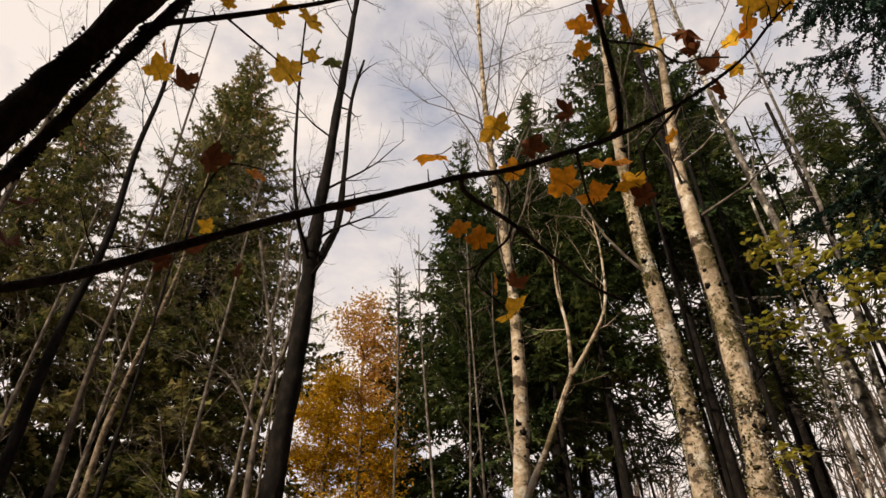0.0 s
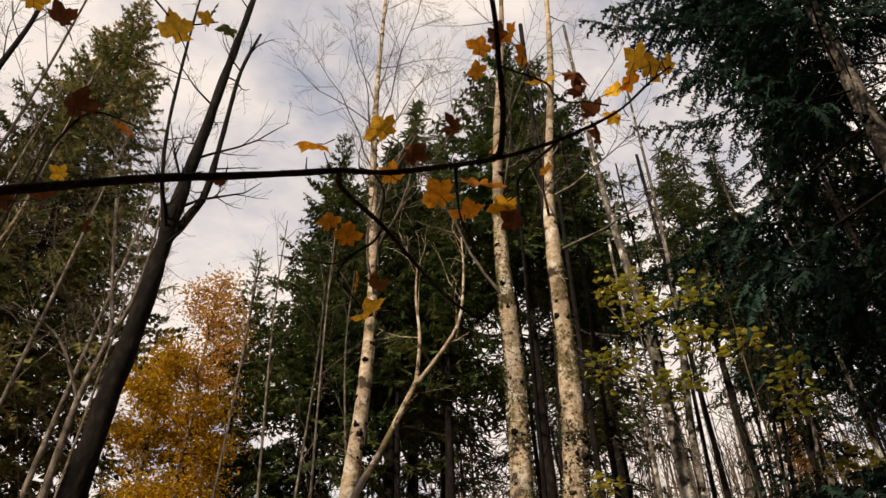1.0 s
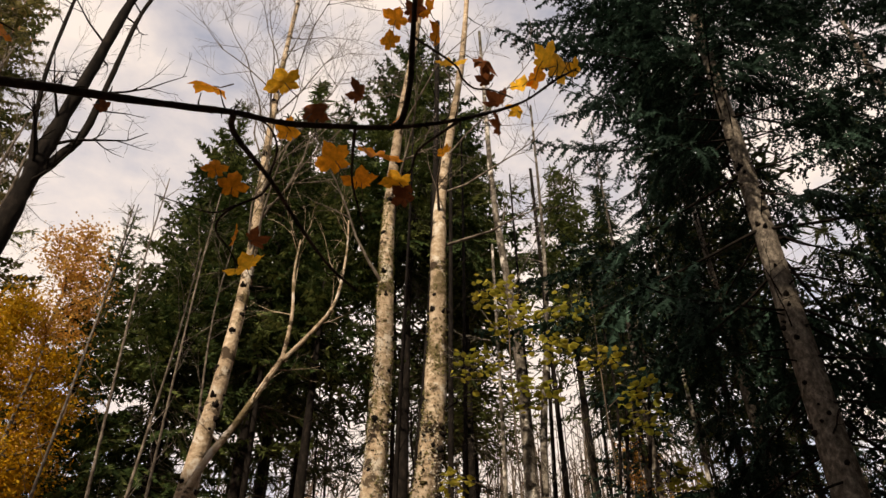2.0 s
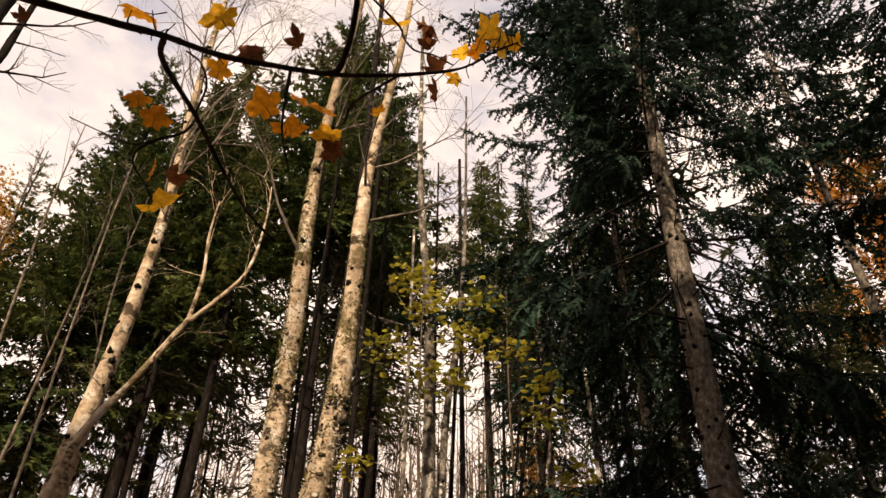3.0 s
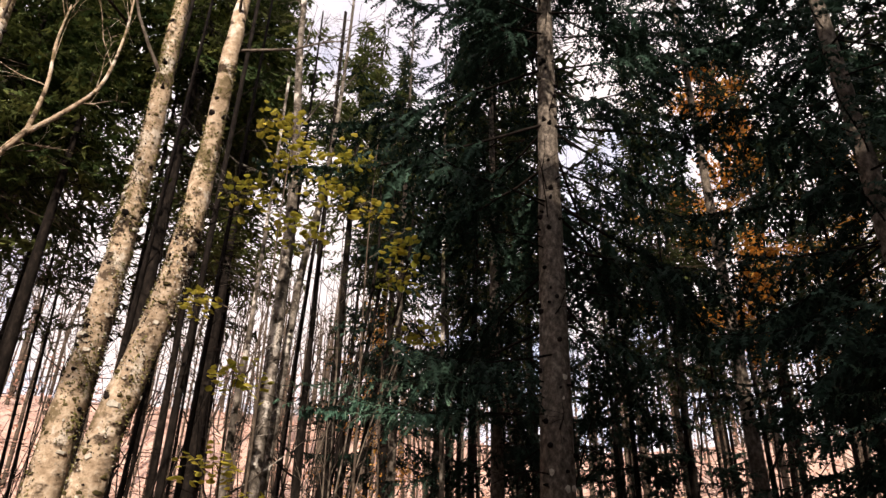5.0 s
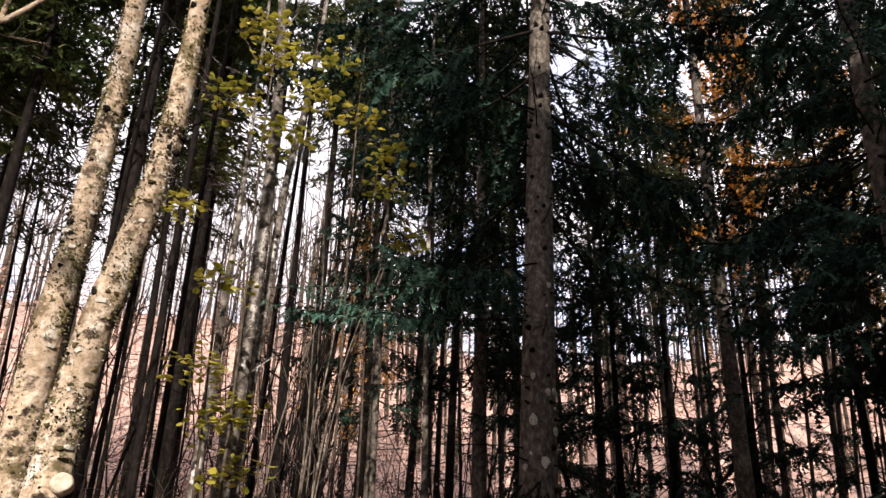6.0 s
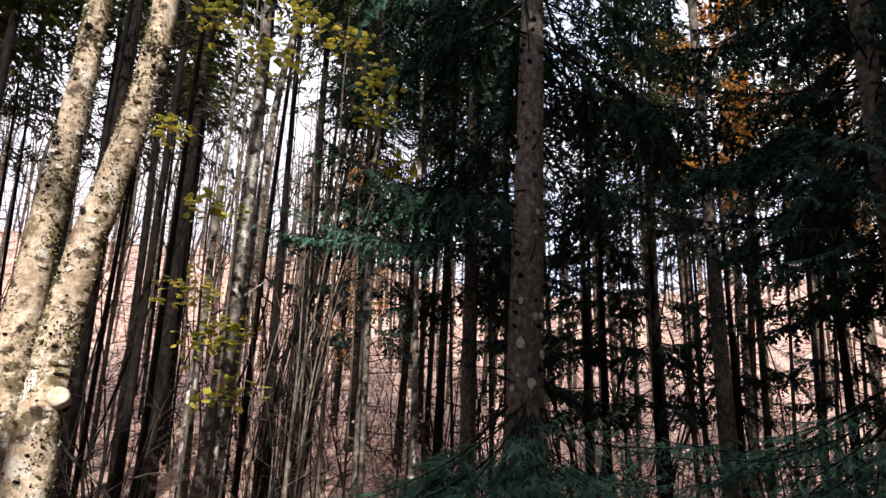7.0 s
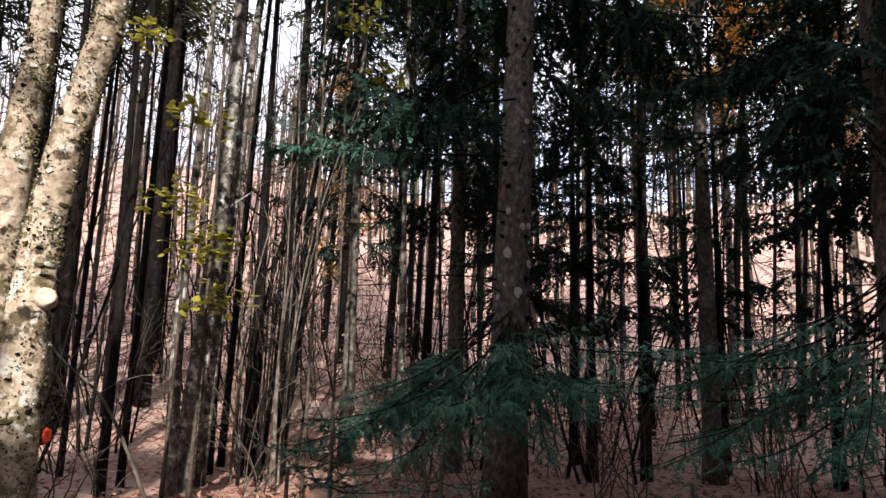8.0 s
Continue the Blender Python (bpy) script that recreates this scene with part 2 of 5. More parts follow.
def ground_material():
    mat = bpy.data.materials.new("leaf_litter")
    mat.use_nodes = True
    nt = mat.node_tree
    bsdf = nt.nodes["Principled BSDF"]
    co = nt.nodes.new("ShaderNodeTexCoord").outputs["Object"]
    fine = noise_node(nt, co, 9, 8, 0.75)
    broad = noise_node(nt, co, 0.35, 5, 0.6)
    r = ramp_node(nt, ((0.32, (0.12, 0.06, 0.045)), (0.5, (0.42, 0.27, 0.21)), (0.68, (0.68, 0.50, 0.42))))
    r2 = ramp_node(nt, ((0.35, (0.40, 0.26, 0.205)), (0.65, (0.66, 0.49, 0.41))))
    links(nt, (fine, r.inputs["Fac"]), (broad, r2.inputs["Fac"]))
    leaf = mix_node(nt, 0.45, r.outputs["Color"], r2.outputs["Color"])
    r3 = ramp_node(nt, ((0.3, (0.11, 0.056, 0.042)), (0.5, (0.42, 0.24, 0.18)), (0.7, (0.68, 0.46, 0.37))))
    dist = nt.nodes.new("ShaderNodeVectorMath")
    dist.operation = "LENGTH"
    zone = ramp_node(nt, ((0.14, (0, 0, 0)), (0.34, (1, 1, 1))))
    scale = nt.nodes.new("ShaderNodeMath")
    scale.operation, scale.inputs[1].default_value = "MULTIPLY_ADD", 1 / 60
    links(nt, (fine, r3.inputs["Fac"]), (co, dist.inputs[0]), (dist.outputs["Value"], scale.inputs[0]), (broad, scale.inputs[2]))
    sub = nt.nodes.new("ShaderNodeMath")
    sub.operation, sub.inputs[1].default_value = "SUBTRACT", 0.5
    links(nt, (scale.outputs["Value"], sub.inputs[0]), (sub.outputs["Value"], zone.inputs["Fac"]))
    links(nt, (mix_node(nt, zone.outputs["Color"], r3.outputs["Color"], leaf), bsdf.inputs["Base Color"]))
    bsdf.inputs["Roughness"].default_value = 0.9
    b = nt.nodes.new("ShaderNodeBump")
    b.inputs["Strength"].default_value, b.inputs["Distance"].default_value = 0.8, 0.05
    links(nt, (fine, b.inputs["Height"]), (b.outputs["Normal"], bsdf.inputs["Normal"]))
    return mat


M_GROUND = ground_material()


# ---- mesh building ----
class Shape:
    """Collects tubes, blades and leaves for one mesh."""

    def __init__(self):
        self.v, self.f, self.m, self.s = [], [], [], []

    def tube(self, pts, radii, sides=6, mat=0, rough=0.0, cap=True):
        base, n = len(self.v), len(pts)
        side = None
        for i, p in enumerate(pts):
            d = (pts[min(i + 1, n - 1)] - pts[max(i - 1, 0)]).normalized()
            if side is None:
                side = d.orthogonal().normalized()
            side = (side - d * side.dot(d)).normalized()
            other = d.cross(side)
            for k in range(sides):
                a = 2 * math.pi * k / sides
                w = side * math.cos(a) + other * math.sin(a)
                r = radii[i]
                if rough:
                    q = p + w * r
                    r *= 1 + rough * (0.8 * noise.noise(q * 3.1) + noise.noise(q * 9) + 0.7 * noise.noise(q * 24))
                self.v.append(p + w * r)
        for i in range(n - 1):
            for k in range(sides):
                a, b = base + i * sides + k, base + i * sides + (k + 1) % sides
                self.f.append((a, b, b + sides, a + sides))
                self.m.append(mat), self.s.append(True)
        if cap:
            self.f.append(tuple(base + (n - 1) * sides + k for k in range(sides)))
            self.f.append(tuple(base + sides - 1 - k for k in range(sides)))
            self.m += [mat, mat]
            self.s += [False, False]

    def blade(self, p, d, up, length, width, mat=0, fold=0.25):
        """A pointed needle spray or narrow leaf: two triangles folded along the middle."""
        side = d.cross(up)
        if side.length < 1e-4:
            side = d.orthogonal()
        side.normalize()
        nrm = side.cross(d)
        m = p + d * (length * 0.45)
        b = len(self.v)
        self.v += [p, m + side * width * 0.5 - nrm * width * fold, p + d * length, m - side * width * 0.5 - nrm * width * fold]
        self.f += [(b, b + 1, b + 2), (b, b + 2, b + 3)]
        self.m += [mat, mat]
        self.s += [False, False]

    def strip(self, p, d, up, length, width, mat=0):
        """A short needled shoot: a narrow blunt strip."""
        side = d.cross(up)
        if side.length < 1e-4:
            side = d.orthogonal()
        side.normalize()
        b = len(self.v)
        q = p + d * length
        self.v += [p - side * width * 0.5, p + side * width * 0.5, q + side * width * 0.22, q - side * width * 0.3]
        self.f += [(b, b + 1, b + 2), (b, b + 2, b + 3)]
        self.m += [mat, mat]
        self.s += [False, False]

    def leaf(self, p, d, up, length, width, mat=0, fold=0.12):
        """A rounded leaf folded along its midrib."""
        side = d.cross(up)
        if side.length < 1e-4:
            side = d.orthogonal()
        side.normalize()
        drop = side.cross(d) * (-fold * width)
        b = len(self.v)
        self.v += [p, p + d * length] + [p + d * (length * s) + side * (sg * w * width) + drop for s, w in ((0.3, 0.5), (0.7, 0.42)) for sg in (1, -1)]
        self.f += [(b, b + 2, b + 4, b + 1), (b, b + 1, b + 5, b + 3)]
        self.m += [mat, mat]
        self.s += [False, False]

    def mesh(self, name, *mats):
        me = bpy.data.meshes.new(name)
        me.from_pydata(self.v, [], self.f)
        for mat in mats:
            me.materials.append(mat)
        me.polygons.foreach_set("material_index", self.m)
        me.polygons.foreach_set("use_smooth", self.s)
        me.update()
        return me


def part(name, me, parent, label="", m=None):
    ob = new(name, me)
    ob.parent = parent
    if m is not None:
        ob.matrix_basis = m
    if label:
        tagged(ob, label)
    return ob


def spline(ctrl, steps):
    """Points along a smooth curve through the control points."""
    c = [Vector(p) for p in ctrl]
    c = [c[0] * 2 - c[1]] + c + [c[-1] * 2 - c[-2]]
    out = []
    for i in range(1, len(c) - 2):
        for k in range(steps):
            t = k / steps
            a, b, d, e = c[i - 1], c[i], c[i + 1], c[i + 2]
            out.append(0.5 * (2 * b + (d - a) * t + (2 * a - 5 * b + 4 * d - e) * t * t + (3 * b - a - 3 * d + e) * t ** 3))
    return out + [c[-2]]


def ease(x):
    x = max(0.0, min(1.0, x))
    return x * x * (3 - 2 * x)


def ground_z(x, y):
    r = math.hypot(x, y)
    z = 0.05 * max(0, r - 11) * ease((r - 11) / 8) + 15.0 * ease((r - 32) / 40)
    toward = ease((math.degrees(math.atan2(x, y)) - 2) / 14) * ease((54 - math.degrees(math.atan2(x, y))) / 16)
    z += 2.6 * ease((r - 8.5) / 22) * toward
    z += 0.12 * noise.noise(Vector((x * 0.35, y * 0.35, 0))) * min(1, r / 6) + 1.6 * noise.noise(Vector((x * 0.03, y * 0.03, 4))) * ease((r - 25) / 40)
    return z


# ---- ground: one sheet that rises to a wooded bank and runs out to the horizon ----
def build_ground():
    verts, faces = [], []
    rings = [0, 1, 2, 3, 4, 5, 6, 7, 8, 9, 10, 11, 12, 13.5, 15, 17, 19, 22, 25, 28, 32, 36, 40, 45, 50, 56, 62, 70, 80, 100, 140, 220, 400, 900, 2500]
    seg = 96
    for r in rings:
        for k in range(seg):
            a = 2 * math.pi * k / seg
            x, y = r * math.sin(a), r * math.cos(a)
            verts.append((x, y, ground_z(x, y)))
    for i in range(len(rings) - 1):
        for k in range(seg):
            a, b = i * seg + k, i * seg + (k + 1) % seg
            faces.append((a, a + seg, b + seg, b))
    me = bpy.data.meshes.new("ground")
    me.from_pydata(verts, [], faces)
    me.materials.append(M_GROUND)
    for p in me.polygons:
        p.use_smooth = True
    return tagged(new("ground", me), "forest floor of brown beech leaf litter rising to a bank", "ground", kind="structure")


build_ground()


# ---- twigs and bare trees ----
def wander(rng, start, d, length, steps, bend, lift):
    pts, p, d = [start.copy()], start.copy(), d.normalized()
    for _ in range(steps):
        d = (d + Vector((rng.gauss(0, bend), rng.gauss(0, bend), rng.gauss(0, bend) + lift))).normalized()
        p = p + d * (length / steps)
        pts.append(p)
    return pts


def grow(shape, rng, start, d, length, r, level, kids, bend, lift, thin=0.5, mat=0):
    """A limb with its side shoots, down to fine twigs."""
    steps = max(3, int(length / 0.25)) if level else 3
    steps = min(steps, 9)
    pts = wander(rng, start, d, length, steps, bend, lift)
    n = len(pts)
    shape.tube(pts, [max(0.0016, r * (1 - 0.8 * i / (n - 1))) for i in range(n)], (3, 4, 5, 6)[min(level, 3)], mat, cap=False)
    if level == 0:
        return
    for _ in range(kids):
        s = rng.uniform(0.2, 0.97)
        i = min(n - 2, int(s * (n - 1)))
        p = pts[i].lerp(pts[i + 1], s * (n - 1) - i)
        along = (pts[i + 1] - pts[i]).normalized()
        out = along.orthogonal().normalized()
        out.rotate(Matrix.Rotation(rng.uniform(0, 6.283), 3, along))
        nd = along * rng.uniform(0.5, 1.0) + out * rng.uniform(0.5, 0.9)
        grow(shape, rng, p, nd, length * rng.uniform(0.3, 0.6) * (1.15 - 0.5 * s), r * thin * (1 - 0.5 * s), level - 1, kids, bend, lift, thin, mat)


def trunk_shape(ctrl, r0, r1, sides=12, steps=8, rough=0.06, flare=0.2, power=1.25):
    pts = spline(ctrl, steps)
    n = len(pts)
    sh = Shape()
    rad = []
    for i, p in enumerate(pts):
        s = i / (n - 1)
        rad.append((r1 + (r0 - r1) * (1 - s) ** power) * (1 + flare * math.exp(-max(0, p.z - pts[0].z) / 0.35)))
    sh.tube(pts, rad, sides, 0, rough)
    return sh, pts, rad


def root_at(name, x, y, z, label, category, group=""):
    ob = new(name)
    ob.empty_display_size = 0.2
    ob.matrix_basis = Matrix.Translation((x, y, z))
    return tagged(ob, label, category, group)


def bare_tree(name, ctrl, r0, r1, mat, seed, label, limbs=14, start=0.45, reach=1.4, level=2, kids=5, lift=0.05, group="", limb_mat=None, forks=(), rough=0.06, sides=12, up=0.7, thin=0.5):
    """A leafless broadleaf tree: tapered trunk through the control points, limbs, side shoots and twigs."""
    rng = random.Random(seed)
    x, y, _ = ctrl[0]
    z = ground_z(x, y) - 0.3
    root = root_at(name, x, y, z, label, "tree", group)
    off = Vector((x, y, z))
    c = [Vector(p) - off for p in ctrl]
    c[0].z = 0.0
    sh, pts, rad = trunk_shape(c, r0, r1, sides, 8, rough)
    part("trunk", sh.mesh("trunk", mat), root)
    limb_mat = limb_mat or mat
    for f in forks:
        fp = spline([Vector(p) - off for p in f[0]], 5)
        fs = Shape()
        fs.tube(fp, [f[1] + (f[2] - f[1]) * i / (len(fp) - 1) for i in range(len(fp))], 7, 0, rough)
        for _ in range(6):
            i = rng.randrange(len(fp) // 3, len(fp) - 1)
            d = (fp[i + 1] - fp[i]).normalized() + Vector((rng.gauss(0, 0.7), rng.gauss(0, 0.7), rng.gauss(0.1, 0.4)))
            grow(fs, rng, fp[i], d, rng.uniform(0.3, 0.9), f[2] * 0.6, 1, 4, 0.2, lift)
        part("limb", fs.mesh("limb", limb_mat), root)
    for k in range(limbs):
        s = start + (0.99 - start) * (k + rng.random()) / limbs
        i = min(len(pts) - 2, int(s * (len(pts) - 1)))
        a = rng.uniform(0, 6.283)
        d = Vector((math.cos(a), math.sin(a), up * rng.uniform(0.6, 1.5)))
        ls = Shape()
        grow(ls, rng, pts[i], d, reach * rng.uniform(0.6, 1.2) * (1.2 - 0.5 * s), max(0.006, rad[i] * 0.26), level, kids, 0.14, lift, thin)
        part("limb", ls.mesh("limb", limb_mat), root)
    return root, off, pts, rad


def tufts(pts, rad, rng, count, lo, hi, size):
    """Moss or lichen flakes that stand off the bark, gathered in patches."""
    sh = Shape()
    centres = [(rng.uniform(lo, hi), rng.uniform(0, 6.283)) for _ in range(max(3, count // 40))]
    for _ in range(count):
        cs, ca = rng.choice(centres)
        s = min(0.985, max(0.005, cs + rng.gauss(0, 0.012)))
        a = ca + rng.gauss(0, 0.5)
        i = min(len(pts) - 2, int(s * (len(pts) - 1)))
        f = s * (len(pts) - 1) - i
        axis = (pts[i + 1] - pts[i]).normalized()
        side = axis.orthogonal().normalized()
        w = side * math.cos(a) + axis.cross(side) * math.sin(a)
        p = pts[i].lerp(pts[i + 1], f) + w * rad[i] * 0.97
        d = (w * rng.uniform(0.3, 1.0) + axis * rng.gauss(-0.2, 0.7) + axis.cross(w) * rng.gauss(0, 0.6)).normalized()
        sh.blade(p, d, w, size * rng.uniform(0.5, 1.3), size * rng.uniform(0.5, 1.0), 0, 0.3)
    return sh


# ---- spruce boughs ----
UP = Vector((0, 0, 1))


def needled(sh, rng, pts, needle, pitch):
    """A needle-clad shoot: needles stand forward in two combs along the line of points."""
    length = sum((pts[i + 1] - pts[i]).length for i in range(len(pts) - 1))
    n = max(2, int(length / pitch))
    roll = Vector((rng.gauss(0, 0.45), rng.gauss(0, 0.45), 1))
    b = len(sh.v)
    last = len(pts) - 1
    axis = []
    for i in range(n + 1):
        u = min(last - 1e-4, i / n * last)
        k = int(u)
        axis.append((pts[k].lerp(pts[k + 1], u - k), (pts[k + 1] - pts[k]).normalized()))
    sh.v += [p for p, _ in axis]
    for i in range(n):
        p, d = axis[i]
        side = d.cross(roll)
        if side.length < 1e-4:
            continue
        side.normalize()
        taper = 1 - 0.45 * i / n
        for sg in (1, -1):
            ln = needle * taper * rng.uniform(0.6, 1.25)
            sh.f.append((b + i, b + i + 1, len(sh.v)))
            sh.v.append(p + d * (pitch * 0.4 + ln * rng.uniform(0.35, 0.8)) + side * (sg * ln * 0.8) + UP * (rng.gauss(-0.1, 0.3) * ln))
            sh.m.append(1), sh.s.append(False)
    sh.f.append((b + n - 1, b + n, len(sh.v)))
    sh.v.append(axis[n][0] + axis[n][1] * needle)
    sh.m.append(1), sh.s.append(False)


def bough_mesh(name, length, seed, mat, gap=0.1, side_gap=0.06, needle=0.03, pitch=0.022, droop=0.22, hang=0.6, bare=0.12, reach=0.33, wood=0.0045, stray=0.12):
    """One spruce bough along +x: a woody stem that sags and lifts at its tip, and a drooping comb of side shoots on both sides."""
    rng = random.Random(seed)
    sh = Shape()
    n = max(5, int(length / 0.2))
    sway = rng.uniform(-0.08, 0.08)
    stem = []
    for i in range(n + 1):
        s = i / n
        stem.append(Vector((length * s, length * (sway * s * s + 0.025 * math.sin(4 * s + seed)), length * (-droop * s + droop * 0.8 * s ** 3) + rng.gauss(0, 0.006))))
    sh.tube(stem, [0.003 + wood * length * (1 - i / n) for i in range(n + 1)], 4, 0, cap=False)
    needled(sh, rng, stem[n // 2:], needle, pitch)
    x, flip = bare * length, 1
    while x < length * 0.98:
        s = x / length
        i = min(n - 1, int(s * n))
        p = stem[i].lerp(stem[i + 1], s * n - i)
        flip = -flip
        ln = max(0.07, reach * length * min(1, (s + 0.12) / 0.4) * (1.02 - s) ** 0.7 * rng.uniform(0.45, 1.2))
        d = Vector((rng.uniform(0.5, 1.0) + rng.gauss(0, stray), flip * rng.uniform(0.5, 1.0) + rng.gauss(0, stray), rng.uniform(-0.45, 0.12) + rng.gauss(0, stray))).normalized()
        tn = max(2, int(ln / 0.1))
        tw = [p]
        for _ in range(tn):
            d = (d + Vector((rng.gauss(0.02, 0.05), rng.gauss(0, 0.05), -hang * 0.25 * ln / tn * 10 * rng.uniform(0.5, 1.4)))).normalized()
            tw.append(tw[-1] + d * (ln / tn))
        needled(sh, rng, tw, needle, pitch)
        q, turn = 0.12 * ln, 1
        while q < ln * 0.93:
            u = q / ln * tn
            k = min(tn - 1, int(u))
            pp, td = tw[k].lerp(tw[k + 1], u - k), (tw[k + 1] - tw[k]).normalized()
            turn = -turn
            out = td.cross(UP)
            out = out.normalized() if out.length > 1e-3 else Vector((0, 1, 0))
            sd = (td * rng.uniform(0.6, 1.0) + out * turn * rng.uniform(0.5, 0.9) + UP * rng.uniform(-0.7, 0.1)).normalized()
            sl = max(0.03, 0.5 * (ln - q) * rng.uniform(0.35, 1.0))
            tip = pp + sd * sl + UP * (-0.25 * hang * sl)
            needled(sh, rng, [pp, pp.lerp(tip, 0.5) + UP * (0.04 * sl), tip], needle * 0.9, pitch)
            q += side_gap * rng.uniform(0.7, 1.4)
        x += gap * rng.uniform(0.55, 1.45)
    return sh.mesh(name, M_PLANT_SHADED_BARK, mat)


def dead_branches(rng, r, z0, z1, count, reach):
    sh = Shape()
    for _ in range(count):
        a = rng.uniform(0, 6.283)
        z = rng.uniform(z0, z1)
        d = Vector((math.cos(a), math.sin(a), rng.uniform(-0.35, 0.25)))
        p = Vector((math.cos(a) * r * 0.7, math.sin(a) * r * 0.7, z))
        grow(sh, rng, p, d, reach * rng.uniform(0.3, 1.1), 0.011, 1, 5, 0.12, -0.03, 0.45)
    return sh


def spruce(name, x, y, height, r0, crown_from, longest, boughs, seed, label, per_whorl=5, whorl=0.5, group="", bark_mat=None, dead=0, taper=0.85, tilt=12, sides=12, dead_to=None, open_side=None, lean=0.0, gaps=0.0, gap_from=0.0, gap_top=9.0):
    """A spruce: straight tapered trunk and whorls of boughs, each bough a part of its own."""
    rng = random.Random(seed)
    z = ground_z(x, y) - 0.08
    root = root_at(name, x, y, z, label, "tree", group)
    sh, pts, rad = trunk_shape([(0, 0, 0), (0, 0, height * 0.33), (0, 0, height * 0.66), (0, 0, height)], r0, 0.012, sides, 10, 0.04)
    part("trunk", sh.mesh("trunk", bark_mat or M_SPRUCE_BARK), root)
    if dead:
        ds = dead_branches(rng, r0 * 0.9, 0.8, dead_to or crown_from + 1.5, dead, 1.3)
        tagged(part("dead_growth", ds.mesh("dead_growth", M_PLANT_SHADED_BARK), root, "bare dead twigs on the lower trunk"), kind="stuff")
    zz = crown_from
    while zz < height - 0.15:
        f = (height - zz) / (height - crown_from)
        a0 = rng.uniform(0, 6.283)
        for k in range(per_whorl):
            want = max(0.3, longest * min(1, f * 1.1) ** taper) * rng.uniform(0.72, 1.18)
            want *= 0.75 + 0.25 * min(1, (zz - crown_from) / (0.15 * height) + 0.4)
            size = min(boughs, key=lambda b: abs(math.log(b[0] / want)))
            me = rng.choice(size[1])
            a = a0 + 6.283 * k / per_whorl + rng.gauss(0, 0.25)
            if open_side and zz < open_side[2] and math.cos(a - open_side[0]) > math.cos(open_side[1]):
                continue
            if gap_from < zz < gap_top and rng.random() < gaps:
                continue
            lift = tilt * (1 - f) * 2.2 - 8 * f + rng.gauss(0, 6)
            scale = want / size[0]
            m = Matrix.Translation((0, 0, zz + rng.gauss(0, 0.1))) @ Euler((rng.gauss(0, 0.15), -radians(lift), a)).to_matrix().to_4x4() @ Matrix.Diagonal((scale, scale, scale, 1))
            part("bough", me, root, "", m)
        zz += whorl * rng.uniform(0.75, 1.25) * (0.6 + 0.4 * f)
    root.matrix_basis = root.matrix_basis @ Matrix.Rotation(radians(lean), 4, Vector((x, y, 0)).normalized())
    return root


def bough_set(tag, mat, lengths, variants, **kw):
    return [(ln, [bough_mesh(tag, ln, 11 * i + 7 * k + 1, mat, **kw) for i in range(variants)]) for k, ln in enumerate(lengths)]


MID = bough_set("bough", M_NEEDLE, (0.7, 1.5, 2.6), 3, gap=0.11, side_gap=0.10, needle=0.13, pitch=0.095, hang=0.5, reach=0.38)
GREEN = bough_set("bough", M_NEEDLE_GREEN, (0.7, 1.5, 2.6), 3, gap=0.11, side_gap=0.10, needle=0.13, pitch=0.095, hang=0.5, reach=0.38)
NEAR = bough_set("bough", M_NEEDLE_BLUE_SHADED, (0.8, 1.7, 2.8), 4, gap=0.07, side_gap=0.055, needle=0.056, pitch=0.041, hang=0.8, droop=0.26, reach=0.4, bare=0.2)
YOUNG = bough_set("bough", M_NEEDLE_TEAL_SKYLIT, (0.6, 1.2), 3, gap=0.05, side_gap=0.04, needle=0.022, pitch=0.015, hang=0.6, droop=0.3)
LOW = bough_set("low_bough", M_NEEDLE_TEAL_SKYLIT, (2.0, 3.2), 3, gap=0.05, side_gap=0.035, needle=0.022, pitch=0.016, hang=1.1, droop=0.2, bare=0.35, reach=0.18, stray=0.3, wood=0.0028)

# ---- the pair of pale trunks beside the path ----
def bark_scars(root, pts, rad, seed, count, lo, hi):
    """Dark knots and torn bark that break the trunk's outline."""
    rng = random.Random(seed)
    for _ in range(count):
        s = rng.uniform(lo, hi) * (len(pts) - 1)
        i = int(s)
        axis = (pts[i + 1] - pts[i]).normalized()
        side = axis.orthogonal().normalized()
        a = rng.uniform(0, 6.283)
        w = side * math.cos(a) + axis.cross(side) * math.sin(a)
        c = pts[i].lerp(pts[i + 1], s - i) + w * rad[i] * 0.9
        k = rng.uniform(0.010, 0.026)
        sh = Shape()
        sh.tube([c, c + w * rad[i] * 0.16, c + w * (rad[i] * 0.16 + rng.uniform(0.006, 0.03)) + axis * rng.uniform(-0.02, 0.03)], [k * 1.5, k, k * 0.3], 7, 0, 0.35)
        part("branch_scar", sh.mesh("branch_scar", M_DARK_SHADED_BARK), root, "dark knot in the bark")


